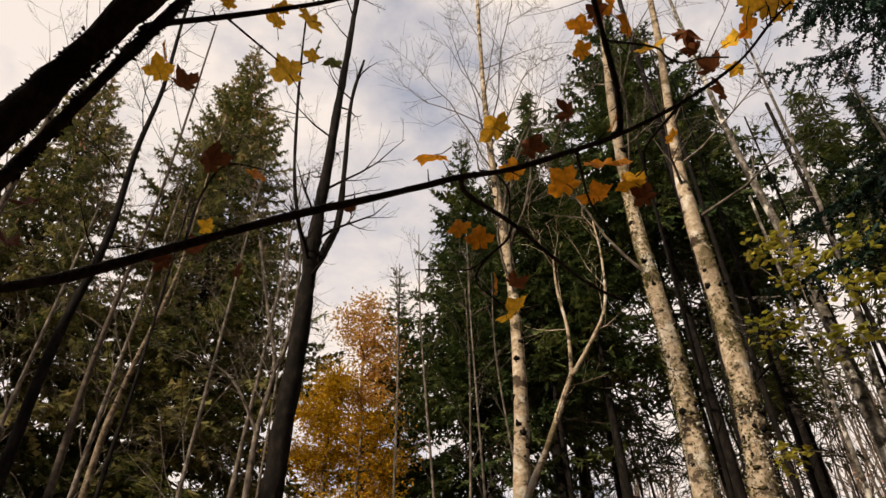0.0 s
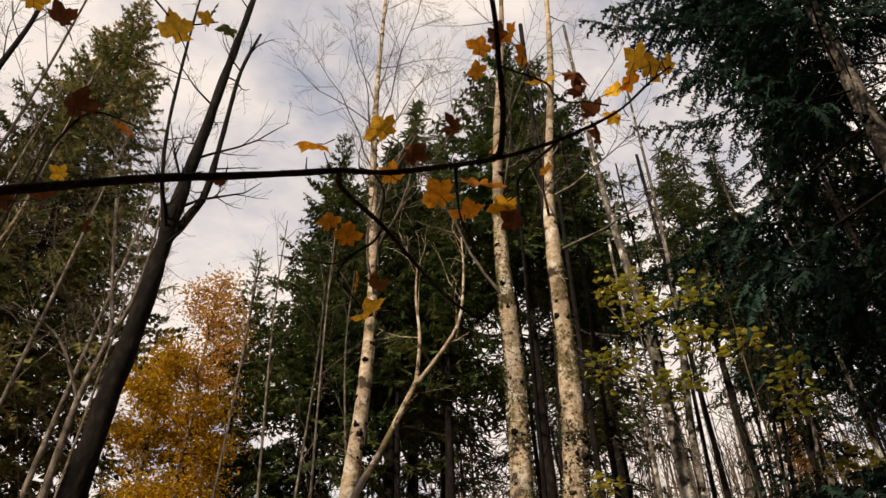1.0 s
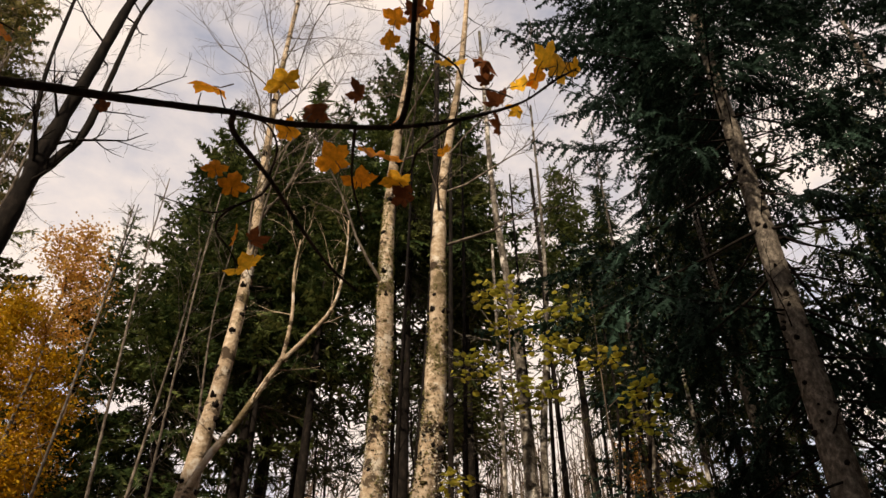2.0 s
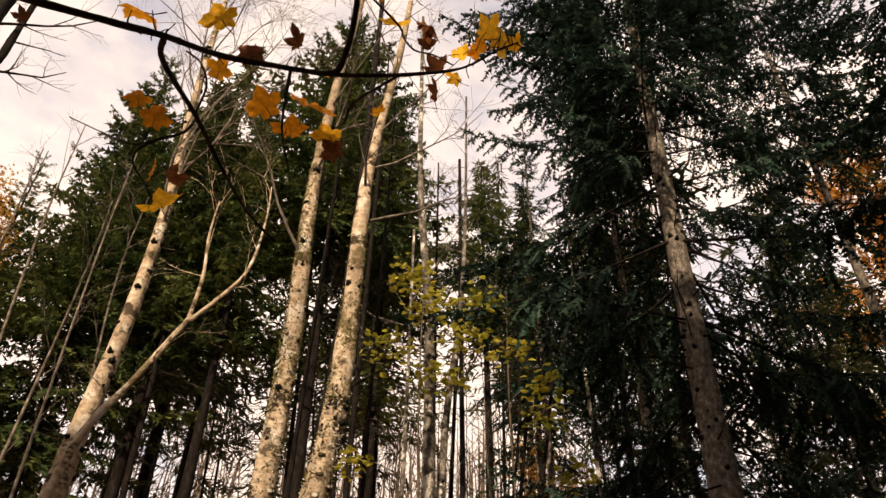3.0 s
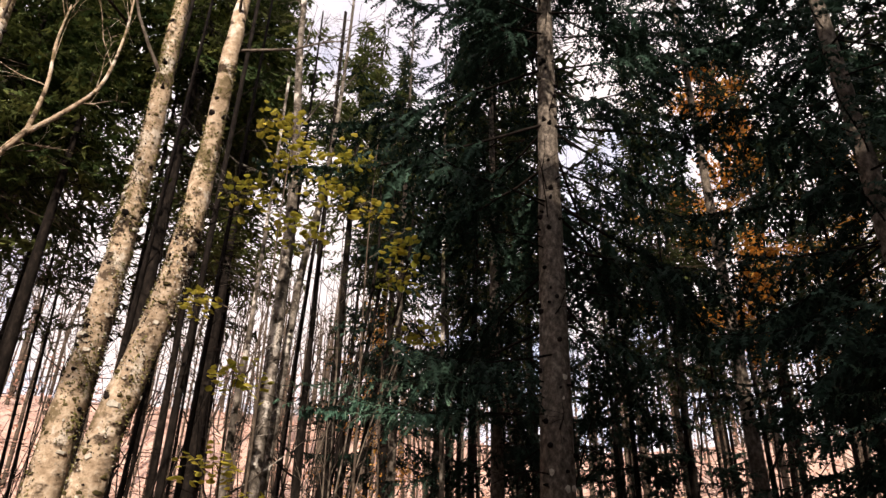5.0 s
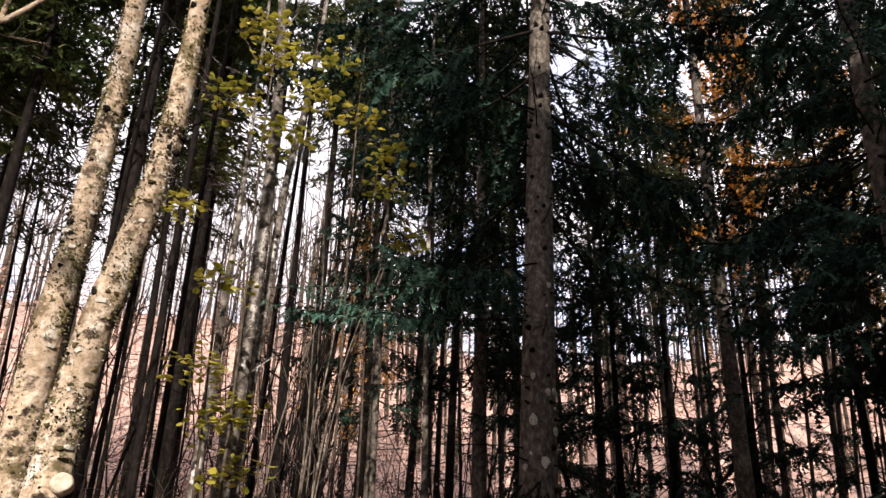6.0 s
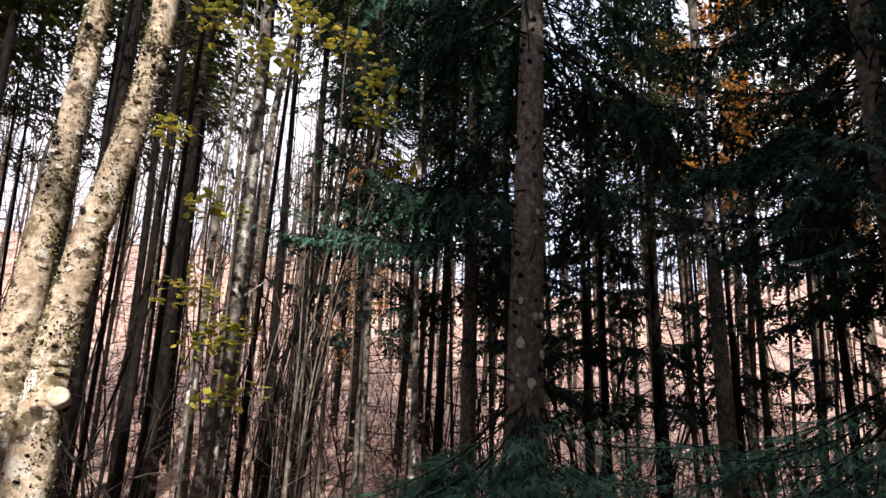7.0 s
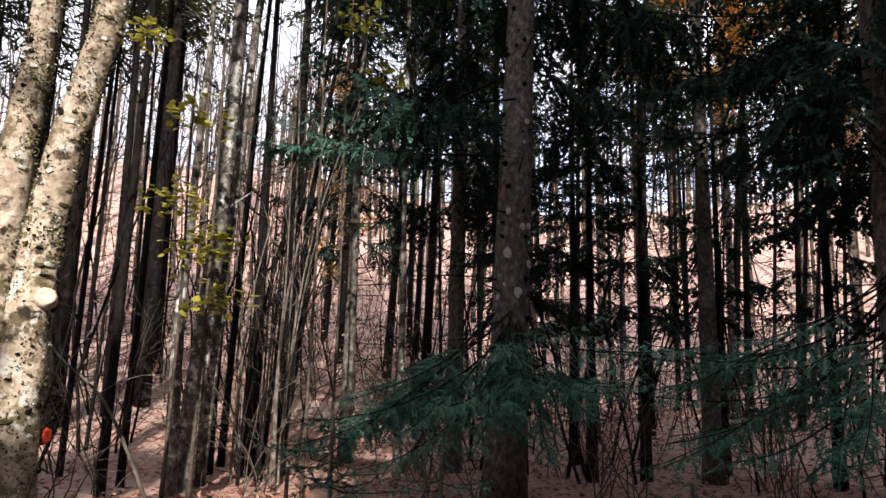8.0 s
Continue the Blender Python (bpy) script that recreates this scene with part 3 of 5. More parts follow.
def bark_patches(root, pts, rad, seed, count, lo, hi, mat, name, label, small, large):
    """Flat irregular crusts of lichen or dead bark, bent round the trunk."""
    rng = random.Random(seed)
    for _ in range(count):
        s = rng.uniform(lo, hi) * (len(pts) - 1)
        i = int(s)
        axis = (pts[i + 1] - pts[i]).normalized()
        side = axis.orthogonal().normalized()
        a, k, wide = rng.uniform(0, 6.283), rng.uniform(small, large), rng.uniform(0.6, 2.4)
        c, r = pts[i].lerp(pts[i + 1], s - i), rad[i]

        def at(u, v, out):
            w = side * math.cos(a + u / r) + axis.cross(side) * math.sin(a + u / r)
            return c + axis * v + w * (r * 1.06 + out)
        sh = Shape()
        n = 11
        edge = [(k * wide * g * math.cos(6.283 * q / n), k * g * math.sin(6.283 * q / n)) for q in range(n) for g in [rng.uniform(0.55, 1.25)]]
        sh.v = [at(0, 0, 0.007)] + [at(u * 0.6, v * 0.6, 0.006) for u, v in edge] + [at(u, v, -0.012) for u, v in edge]
        sh.f = [(0, 1 + q, 1 + (q + 1) % n) for q in range(n)] + [(1 + q, 1 + n + q, 1 + n + (q + 1) % n, 1 + (q + 1) % n) for q in range(n)]
        sh.m, sh.s = [0] * 2 * n, [False] * 2 * n
        part(name, sh.mesh(name, mat), root, label)


def pale_pair():
    specs = [
        ([(1.72, 5.36, 0), (1.70, 5.31, 2.0), (1.76, 5.24, 3.4), (1.75, 5.11, 4.8), (1.71, 5.07, 6.2), (1.75, 5.00, 7.6), (1.9, 4.89, 9.6), (2.0, 4.8, 12.5)], 0.137, 0.02, 3,
         "tall pale-barked tree with mossy trunk lit by sun", (0.5, 8)),
        ([(1.86, 5.02, 0), (1.81, 5.01, 1.3), (1.86, 4.98, 2.4), (2.02, 4.78, 3.7), (1.99, 4.55, 4.5), (1.96, 4.44, 5.7), (1.98, 4.37, 6.4), (2.16, 4.23, 8.4), (2.3, 4.1, 12)], 0.150, 0.02, 8,
         "pale-barked tree with lichen patches leaning beside its twin", (0.6, 7)),
    ]
    for ctrl, r0, r1, seed, label, (start, limbs) in specs:
        root, off, pts, rad = bare_tree("pale_tree", ctrl, r0, r1, M_ALDER, seed, label, limbs=limbs, start=start, reach=1.5, group="pale trees", rough=0.15, sides=22, limb_mat=M_GREY_BARK, thin=0.45)
        bark_scars(root, pts, rad, seed + 40, 34, 0.03, 0.7)
        bark_patches(root, pts, rad, seed + 60, 60, 0.0, 0.5, M_MOSS_DARK, "bark_scar", "dark weathered bark patch", 0.006, 0.024)
        bark_patches(root, pts, rad, seed + 63, 40, 0.0, 0.42, M_DARK_SHADED_BARK, "bark_blotch", "dark bark blotch", 0.006, 0.02)
        bark_patches(root, pts, rad, seed + 61, 42, 0.0, 0.40, M_LICHEN, "lichen_crust", "pale lichen crust", 0.008, 0.03)
        bark_patches(root, pts, rad, seed + 62, 40, 0.0, 0.5, M_MOSS_DARK, "moss_crust", "brown-green moss crust", 0.008, 0.028)
        rng = random.Random(seed)
        tagged(part("moss", tufts(pts, rad, rng, 4200, 0.0, 0.6, 0.02).mesh("moss", M_MOSS), root, "green-brown moss tufts"), kind="stuff")
        tagged(part("dark_moss", tufts(pts, rad, rng, 2600, 0.0, 0.5, 0.018).mesh("dark_moss", M_DARK_SHADED_BARK), root, "dark weathered moss patches"), kind="stuff")
        tagged(part("lichen", tufts(pts, rad, rng, 1800, 0.0, 0.45, 0.017).mesh("lichen", M_LICHEN), root, "pale grey lichen flakes"), kind="stuff")
    return root


PALE = pale_pair()


def trunk_marks(root):
    """A sawn-off branch stub with a pale cut face, and a red forester's mark."""
    off = root.matrix_basis.translation
    sh = Shape()
    c, w = Vector((1.86, 4.93, 1.69)) - off, Vector((-0.25, -0.96, 0.08))
    sh.tube([c + w * 0.02, c + w * 0.09, c + w * 0.105], [0.062, 0.054, 0.043], 18, 0, 0.3)
    part("cut_stub", sh.mesh("cut_stub", M_CUT), root, "pale sawn-off branch stub")
    sh = Shape()
    c, w = Vector((1.97, 5.0, 0.89)) - off, Vector((0.55, -0.83, 0.0))
    sh.tube([c + w * 0.0, c + w * 0.03, c + w * 0.036], [0.06, 0.05, 0.035], 11, 0, 0.3)
    part("paint_mark", sh.mesh("paint_mark", M_RED), root, "red painted forester's mark")


trunk_marks(PALE)

bare_tree("slender_stem_tree", [(7.15, 7.25, 0), (7.12, 7.2, 2), (7.05, 7.2, 5), (7.0, 7.2, 11)], 0.06, 0.02, M_LICHEN_BARK, 24,
          "slim pale grey stem with a mossy foot", limbs=6, start=0.5)

bare_tree("dark_trunk_tree", [(2.2, 6.7, 0), (2.31, 6.66, 2.3), (2.47, 6.59, 2.9), (2.62, 6.5, 4.2), (2.75, 6.4, 7), (2.8, 6.4, 12)], 0.095, 0.035, M_DARK_SHADED_BARK, 21,
          "dark tree standing behind the pale trunks", limbs=8, start=0.6)

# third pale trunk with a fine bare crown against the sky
# the pale bark also makes up for sunlight this trunk doesn't get
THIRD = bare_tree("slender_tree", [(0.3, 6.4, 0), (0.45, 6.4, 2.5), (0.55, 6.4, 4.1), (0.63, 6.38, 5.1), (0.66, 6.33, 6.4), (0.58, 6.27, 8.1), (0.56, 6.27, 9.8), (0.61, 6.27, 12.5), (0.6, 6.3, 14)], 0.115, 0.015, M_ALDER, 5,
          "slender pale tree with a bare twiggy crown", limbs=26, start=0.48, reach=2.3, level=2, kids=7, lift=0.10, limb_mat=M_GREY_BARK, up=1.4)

bark_scars(THIRD[0], THIRD[2], THIRD[3], 47, 50, 0.2, 0.7)

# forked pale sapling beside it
# bark chosen paler here to stand in for sun on the stems
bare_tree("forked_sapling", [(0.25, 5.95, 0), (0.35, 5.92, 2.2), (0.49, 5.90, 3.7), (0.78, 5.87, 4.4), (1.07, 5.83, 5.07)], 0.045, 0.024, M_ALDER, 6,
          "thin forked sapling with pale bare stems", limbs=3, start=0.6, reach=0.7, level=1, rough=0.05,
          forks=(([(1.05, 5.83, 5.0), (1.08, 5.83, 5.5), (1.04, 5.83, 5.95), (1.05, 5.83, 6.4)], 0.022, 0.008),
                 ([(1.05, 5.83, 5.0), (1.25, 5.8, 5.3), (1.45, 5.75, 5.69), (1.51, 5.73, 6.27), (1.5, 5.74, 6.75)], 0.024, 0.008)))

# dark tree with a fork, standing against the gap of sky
bare_tree("dark_forked_tree", [(-1.75, 6.27, 0), (-1.70, 6.28, 2.2), (-1.64, 6.29, 4.2), (-1.55, 6.31, 6.1), (-1.53, 6.32, 7.0), (-1.46, 6.33, 8.3), (-1.38, 6.35, 10.0), (-1.27, 6.37, 12.2), (-1.2, 6.4, 14.5)], 0.145, 0.03, M_PLANT_SHADED_BARK, 9,
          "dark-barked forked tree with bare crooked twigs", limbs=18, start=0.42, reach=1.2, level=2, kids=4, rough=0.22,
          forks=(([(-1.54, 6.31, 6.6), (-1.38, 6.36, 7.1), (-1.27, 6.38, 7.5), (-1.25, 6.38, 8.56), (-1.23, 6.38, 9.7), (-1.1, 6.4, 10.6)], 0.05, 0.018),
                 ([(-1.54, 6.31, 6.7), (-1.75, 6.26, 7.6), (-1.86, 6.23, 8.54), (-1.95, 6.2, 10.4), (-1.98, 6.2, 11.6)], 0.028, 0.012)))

# slim trees on the left-hand edge
bare_tree("slim_dark_tree", [(-3.35, 5.0, 0), (-3.32, 5.0, 2), (-3.29, 5.02, 4.0), (-3.26, 5.04, 5.1), (-3.16, 5.10, 6.25), (-3.17, 5.09, 7.4), (-3.13, 5.12, 8.5), (-3.16, 5.10, 10), (-3.1, 5.1, 12)], 0.062, 0.015, M_DARK_SHADED_BARK, 12,
          "slim dark tree with bare side branches", limbs=12, start=0.45, reach=1.1, group="slim trees")
bare_tree("slim_grey_tree", [(-3.45, 5.88, 0), (-3.40, 5.89, 4.1), (-3.39, 5.89, 5.2), (-3.35, 5.92, 6.2), (-3.25, 5.98, 8.06), (-3.2, 6, 11)], 0.045, 0.012, M_TWIG, 13,
          "slim grey-barked tree among others", limbs=12, start=0.45, reach=1.3, group="slim trees")
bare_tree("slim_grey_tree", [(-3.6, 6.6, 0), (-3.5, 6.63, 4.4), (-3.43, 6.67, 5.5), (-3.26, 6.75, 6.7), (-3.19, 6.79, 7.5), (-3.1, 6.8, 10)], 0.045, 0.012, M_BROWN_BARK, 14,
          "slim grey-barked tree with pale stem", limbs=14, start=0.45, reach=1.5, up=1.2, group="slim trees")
bare_tree("slim_dark_tree", [(-3.2, 6.3, 0), (-3.2, 6.3, 4), (-3.15, 6.35, 5.5), (-3.1, 6.4, 8)], 0.035, 0.01, M_DARK_SHADED_BARK, 15,
          "thin dark sapling among slim trees", limbs=8, start=0.5, reach=0.9, group="slim trees")
bare_tree("slim_grey_tree", [(-5.6, 6.3, 0), (-5.4, 6.3, 5), (-5.3, 6.3, 9), (-5.1, 6.4, 13)], 0.09, 0.015, M_TWIG, 16,
          "slim bare tree with a spreading twiggy crown", limbs=16, start=0.4, reach=2.2, lift=0.08, group="slim trees")
bare_tree("pale_coppice", [(-2.1, 6.95, 0), (-2.07, 6.9, 2.5), (-2.05, 6.9, 4.4), (-2.03, 6.91, 5.15), (-1.95, 6.93, 5.9), (-2.1, 6.9, 6.6), (-2.3, 6.8, 7.6)], 0.05, 0.015, M_GREY_BARK, 17,
          "pale multi-stemmed young tree with bare branches", limbs=10, start=0.5, reach=1.2, up=1.4,
          forks=(([(-2.03, 6.91, 5.1), (-2.2, 6.85, 5.45), (-2.42, 6.78, 5.75), (-2.83, 6.62, 5.95)], 0.022, 0.008),
                 ([(-1.97, 6.93, 5.8), (-1.85, 6.95, 6.2), (-1.8, 6.95, 7.0), (-1.85, 6.95, 8)], 0.03, 0.01)))

for px, py, h, sd in ((-4.6, 8.2, 11, 18), (-3.9, 9.6, 12, 19), (-2.7, 8.0, 10, 22), (-6.2, 8.8, 12, 23)):
    bare_tree("slim_grey_tree", [(px, py, 0), (px + 0.1, py, h * 0.4), (px + 0.35, py, h * 0.75), (px + 0.5, py, h)], 0.055, 0.01, M_GREY_BARK, sd,
              "slim pale tree with fine bare twigs", limbs=20, start=0.35, reach=1.7, level=2, kids=5, up=1.5, lift=0.08, group="slim trees", sides=8)

# thin pale poles in the middle
for k, (px, py, tx, ty, h, sd) in enumerate(((-0.1, 9.0, -0.45, 9.0, 9.5, 31), (-0.05, 8.5, 0.2, 8.5, 8.0, 32), (-0.9, 9.2, -0.8, 9.2, 9, 33), (1.1, 8.8, 0.6, 8.8, 8.5, 34), (0.4, 9.6, 0.3, 9.6, 10, 35), (-2.8, 9.5, -2.6, 9.5, 10, 36))):
    bare_tree("pale_pole", [(px, py, 0), (px * 0.6 + tx * 0.4, py, h * 0.4), (tx, ty, h * 0.8), (tx * 1.05, ty, h)], 0.03, 0.008, M_GREY_BARK, sd,
              "thin pale sapling pole without leaves", limbs=10, start=0.4, reach=1.0, up=1.3, group="sapling poles", level=1, sides=7)

# pale trunks and dark poles in front of the plantation
bare_tree("lichen_trunk_tree", [(4.66, 8.22, 0), (4.74, 8.18, 1.06), (4.86, 8.11, 3.8), (4.87, 8.08, 6.1), (4.77, 8.02, 7.7), (4.6, 8.1, 10.2), (4.56, 8.14, 12.6), (4.5, 8.1, 15)], 0.14, 0.03, M_LICHEN_BARK, 41,
          "grey lichen-flecked trunk in front of the plantation", limbs=9, start=0.55, reach=1.4)
bare_tree("grey_trunk_tree", [(5.0, 8.4, 0), (5.1, 8.3, 3), (5.21, 8.22, 5.9), (5.35, 8.13, 7.4), (5.44, 8.07, 8.7), (5.49, 8.04, 10.5), (5.5, 8, 13)], 0.075, 0.02, M_LICHEN_BARK, 42,
          "slim grey trunk beside a thicker one", limbs=9, start=0.55, reach=1.4)
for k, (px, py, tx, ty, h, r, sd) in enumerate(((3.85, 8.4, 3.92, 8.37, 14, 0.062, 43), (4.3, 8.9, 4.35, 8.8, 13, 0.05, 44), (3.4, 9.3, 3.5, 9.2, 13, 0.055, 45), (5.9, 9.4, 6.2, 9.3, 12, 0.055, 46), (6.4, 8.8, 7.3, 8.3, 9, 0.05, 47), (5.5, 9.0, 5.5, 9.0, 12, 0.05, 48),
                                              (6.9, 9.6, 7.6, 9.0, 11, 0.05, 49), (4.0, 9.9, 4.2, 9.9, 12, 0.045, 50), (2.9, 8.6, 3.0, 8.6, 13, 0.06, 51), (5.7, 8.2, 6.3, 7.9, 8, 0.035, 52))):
    bare_tree("dark_pole", [(px, py, 0), (px * 0.6 + tx * 0.4, py * 0.6 + ty * 0.4, h * 0.4), (tx, ty, h * 0.8), (tx, ty, h)], r, 0.015, M_DARK_SHADED_BARK, sd,
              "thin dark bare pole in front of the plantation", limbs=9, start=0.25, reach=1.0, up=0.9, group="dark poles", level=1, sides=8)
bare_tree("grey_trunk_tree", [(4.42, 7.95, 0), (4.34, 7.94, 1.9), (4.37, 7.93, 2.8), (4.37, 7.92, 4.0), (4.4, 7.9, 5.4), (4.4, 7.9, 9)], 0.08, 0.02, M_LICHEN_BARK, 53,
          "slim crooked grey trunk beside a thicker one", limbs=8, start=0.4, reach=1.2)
bare_tree("dark_pole", [(5.88, 8.65, 0), (5.87, 8.65, 1.5), (5.83, 8.69, 3.7), (5.82, 8.69, 5.4), (5.8, 8.7, 12)], 0.1, 0.03, M_DARK_SHADED_BARK, 54,
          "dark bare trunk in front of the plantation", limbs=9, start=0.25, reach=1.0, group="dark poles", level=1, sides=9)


def sapling_thicket():
    """Thin upright saplings that crowd beside the lichen-flecked trunk."""
    rng = random.Random(95)
    for k in range(22):
        u, v = rng.random(), rng.random()
        x, y = 4.85 + 0.75 * u + 1.0 * v, 7.6 - 0.5 * u + 1.6 * v
        h, lean = rng.uniform(3.5, 7.5), Vector((rng.gauss(0.12, 0.1), rng.gauss(-0.05, 0.1), 0))
        ctrl = [(x + lean.x * q * q * h + rng.gauss(0, 0.03), y + lean.y * q * q * h + rng.gauss(0, 0.03), h * q) for q in (0, 0.3, 0.6, 1)]
        bare_tree("thicket_sapling", ctrl, rng.uniform(0.012, 0.028), 0.005, M_DARK_SHADED_BARK if k % 3 else M_GREY_BARK, 300 + k,
                  "thin pale bare sapling in a dense thicket" if k % 3 == 0 else "thin dark bare sapling in a dense thicket", limbs=7, start=0.3, reach=0.7, up=1.0, group="thicket saplings", level=1, sides=6)


sapling_thicket()

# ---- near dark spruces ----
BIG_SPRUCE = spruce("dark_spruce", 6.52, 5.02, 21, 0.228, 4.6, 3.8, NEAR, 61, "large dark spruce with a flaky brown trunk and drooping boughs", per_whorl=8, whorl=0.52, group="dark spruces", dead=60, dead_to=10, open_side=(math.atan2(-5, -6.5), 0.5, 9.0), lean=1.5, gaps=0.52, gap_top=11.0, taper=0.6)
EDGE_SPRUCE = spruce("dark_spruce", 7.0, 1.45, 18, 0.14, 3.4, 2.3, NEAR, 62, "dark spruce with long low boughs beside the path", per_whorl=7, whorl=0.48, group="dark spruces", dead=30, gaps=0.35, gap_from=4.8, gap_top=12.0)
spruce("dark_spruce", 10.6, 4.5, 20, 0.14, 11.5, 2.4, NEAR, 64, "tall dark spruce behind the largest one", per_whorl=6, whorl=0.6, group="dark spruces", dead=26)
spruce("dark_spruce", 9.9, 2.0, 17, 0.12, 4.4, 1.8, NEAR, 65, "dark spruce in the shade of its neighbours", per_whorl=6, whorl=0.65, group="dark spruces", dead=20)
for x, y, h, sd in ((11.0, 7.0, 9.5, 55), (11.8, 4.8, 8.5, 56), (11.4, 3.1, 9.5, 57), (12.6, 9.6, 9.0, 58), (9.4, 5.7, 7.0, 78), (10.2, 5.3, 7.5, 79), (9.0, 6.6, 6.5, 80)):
    spruce("dark_spruce", x, y, h, 0.09, 2.6, 1.7, NEAR, sd, "slim dark spruce in the shade of the stand", per_whorl=5, whorl=0.7, group="dark spruces", dead=16, bark_mat=M_PLANT_SHADED_BARK, sides=8)
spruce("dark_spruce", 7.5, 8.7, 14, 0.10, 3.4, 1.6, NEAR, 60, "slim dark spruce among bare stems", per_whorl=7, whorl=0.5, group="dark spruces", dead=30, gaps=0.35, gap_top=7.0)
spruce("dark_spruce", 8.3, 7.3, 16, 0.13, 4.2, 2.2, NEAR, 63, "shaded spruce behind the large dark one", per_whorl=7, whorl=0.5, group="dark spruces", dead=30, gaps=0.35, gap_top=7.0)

def trunk_knots(root, r0, height, seed, zmax):
    """Branch scars and lichen spots on the large spruce's trunk."""
    rng = random.Random(seed)
    for k in range(60):
        z = rng.uniform(0.3, zmax)
        a = math.atan2(-5, -6.5) + rng.uniform(-1.5, 1.5)
        r = r0 * (1 - z / height) ** 1.25
        w = Vector((math.cos(a), math.sin(a), 0))
        sh = Shape()
        c = w * r * 0.97 + Vector((0, 0, z))
        s = rng.uniform(0.016, 0.042)
        sh.tube([c, c + w * 0.02, c + w * rng.uniform(0.03, 0.07) + Vector((0, 0, rng.uniform(-0.02, 0.02)))], [s, s * 0.75, s * 0.35], 6, 0, 0.2)
        part("branch_scar", sh.mesh("branch_scar", M_DARK_SHADED_BARK), root, "dark branch knot")
    for k in range(20):
        z = rng.uniform(0.4, 4.5)
        a = math.atan2(-5, -6.5) + rng.uniform(-1.2, 1.2)
        r = r0 * (1 - z / height) ** 1.25
        w, t = Vector((math.cos(a), math.sin(a), 0)), Vector((-math.sin(a), math.cos(a), 0))
        sh = Shape()
        s = rng.choice((0.014, 0.02, 0.032, 0.05))
        ring = [w * (r * 1.03 + 0.004) + Vector((0, 0, z)) + (t * math.cos(q * 0.785) + Vector((0, 0, 1.2 * math.sin(q * 0.785)))) * s * rng.uniform(0.7, 1.2) for q in range(8)]
        sh.v = [w * (r * 1.03 + 0.009) + Vector((0, 0, z))] + ring + [p - w * 0.02 for p in ring]
        sh.f = [(0, 1 + q, 1 + (q + 1) % 8) for q in range(8)] + [(1 + q, 9 + q, 9 + (q + 1) % 8, 1 + (q + 1) % 8) for q in range(8)]
        sh.m, sh.s = [0] * 16, [False] * 16
        part("lichen_spot", sh.mesh("lichen_spot", M_LICHEN), root, "pale lichen spot")


trunk_knots(BIG_SPRUCE, 0.228, 21, 66, 9)

# long low boughs that hang in front of the stems
def low_boughs(root, trunk, z0, tips, seed):
    rng = random.Random(seed)
    off = root.matrix_basis.translation
    for tip in tips:
        for k in range(2):
            a = Vector((trunk[0], trunk[1], z0 + rng.uniform(-0.35, 0.4)))
            end = Vector(tip) + Vector((rng.gauss(0, 0.2), rng.gauss(0, 0.2), 0.12 + rng.gauss(0, 0.1))) * k
            d = end - a
            size = min(LOW, key=lambda b: abs(math.log(b[0] / d.length)))
            s = d.length / size[0]
            m = Matrix.Translation(a - off) @ d.to_track_quat("X", "Z").to_matrix().to_4x4() @ Matrix.Rotation(rng.gauss(0, 0.45), 4, "X") @ Matrix.Diagonal((s, s * rng.uniform(0.8, 1.2), s, 1))
            part("low_bough", rng.choice(size[1]), root, "drooping bough with skylight in its blue-green colour", m)


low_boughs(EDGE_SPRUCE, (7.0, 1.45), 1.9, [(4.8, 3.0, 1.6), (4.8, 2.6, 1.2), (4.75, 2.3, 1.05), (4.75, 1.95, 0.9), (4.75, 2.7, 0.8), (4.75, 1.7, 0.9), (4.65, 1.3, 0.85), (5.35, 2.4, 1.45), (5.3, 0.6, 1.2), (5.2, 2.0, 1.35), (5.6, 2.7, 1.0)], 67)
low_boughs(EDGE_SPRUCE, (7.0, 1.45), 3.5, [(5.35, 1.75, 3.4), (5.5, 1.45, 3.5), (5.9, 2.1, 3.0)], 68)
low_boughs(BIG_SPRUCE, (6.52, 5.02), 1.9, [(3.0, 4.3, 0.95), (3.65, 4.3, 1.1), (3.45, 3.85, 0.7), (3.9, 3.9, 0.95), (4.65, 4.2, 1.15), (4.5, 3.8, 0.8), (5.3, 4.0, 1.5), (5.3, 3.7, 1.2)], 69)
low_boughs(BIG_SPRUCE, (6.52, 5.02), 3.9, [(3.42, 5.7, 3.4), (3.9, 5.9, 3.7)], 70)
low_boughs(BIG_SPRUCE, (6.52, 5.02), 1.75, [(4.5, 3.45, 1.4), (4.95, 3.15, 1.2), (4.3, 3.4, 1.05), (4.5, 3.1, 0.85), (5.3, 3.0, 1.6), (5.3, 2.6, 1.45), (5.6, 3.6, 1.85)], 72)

# young spruces with low boughs in front
for x, y, h, ln, sd in ((3.5, 4.15, 1.15, 1.05, 71), (4.9, 1.0, 0.8, 0.9, 74), (3.0, 3.95, 0.85, 0.8, 75), (4.75, 2.2, 0.8, 0.8, 76), (4.1, 3.7, 0.9, 0.75, 77)):
    spruce("young_spruce", x, y, h, 0.022, 0.15, ln, YOUNG, sd, "young spruce with skylit blue-green boughs near the ground", per_whorl=7, whorl=0.15, group="young spruces", sides=6, tilt=10)

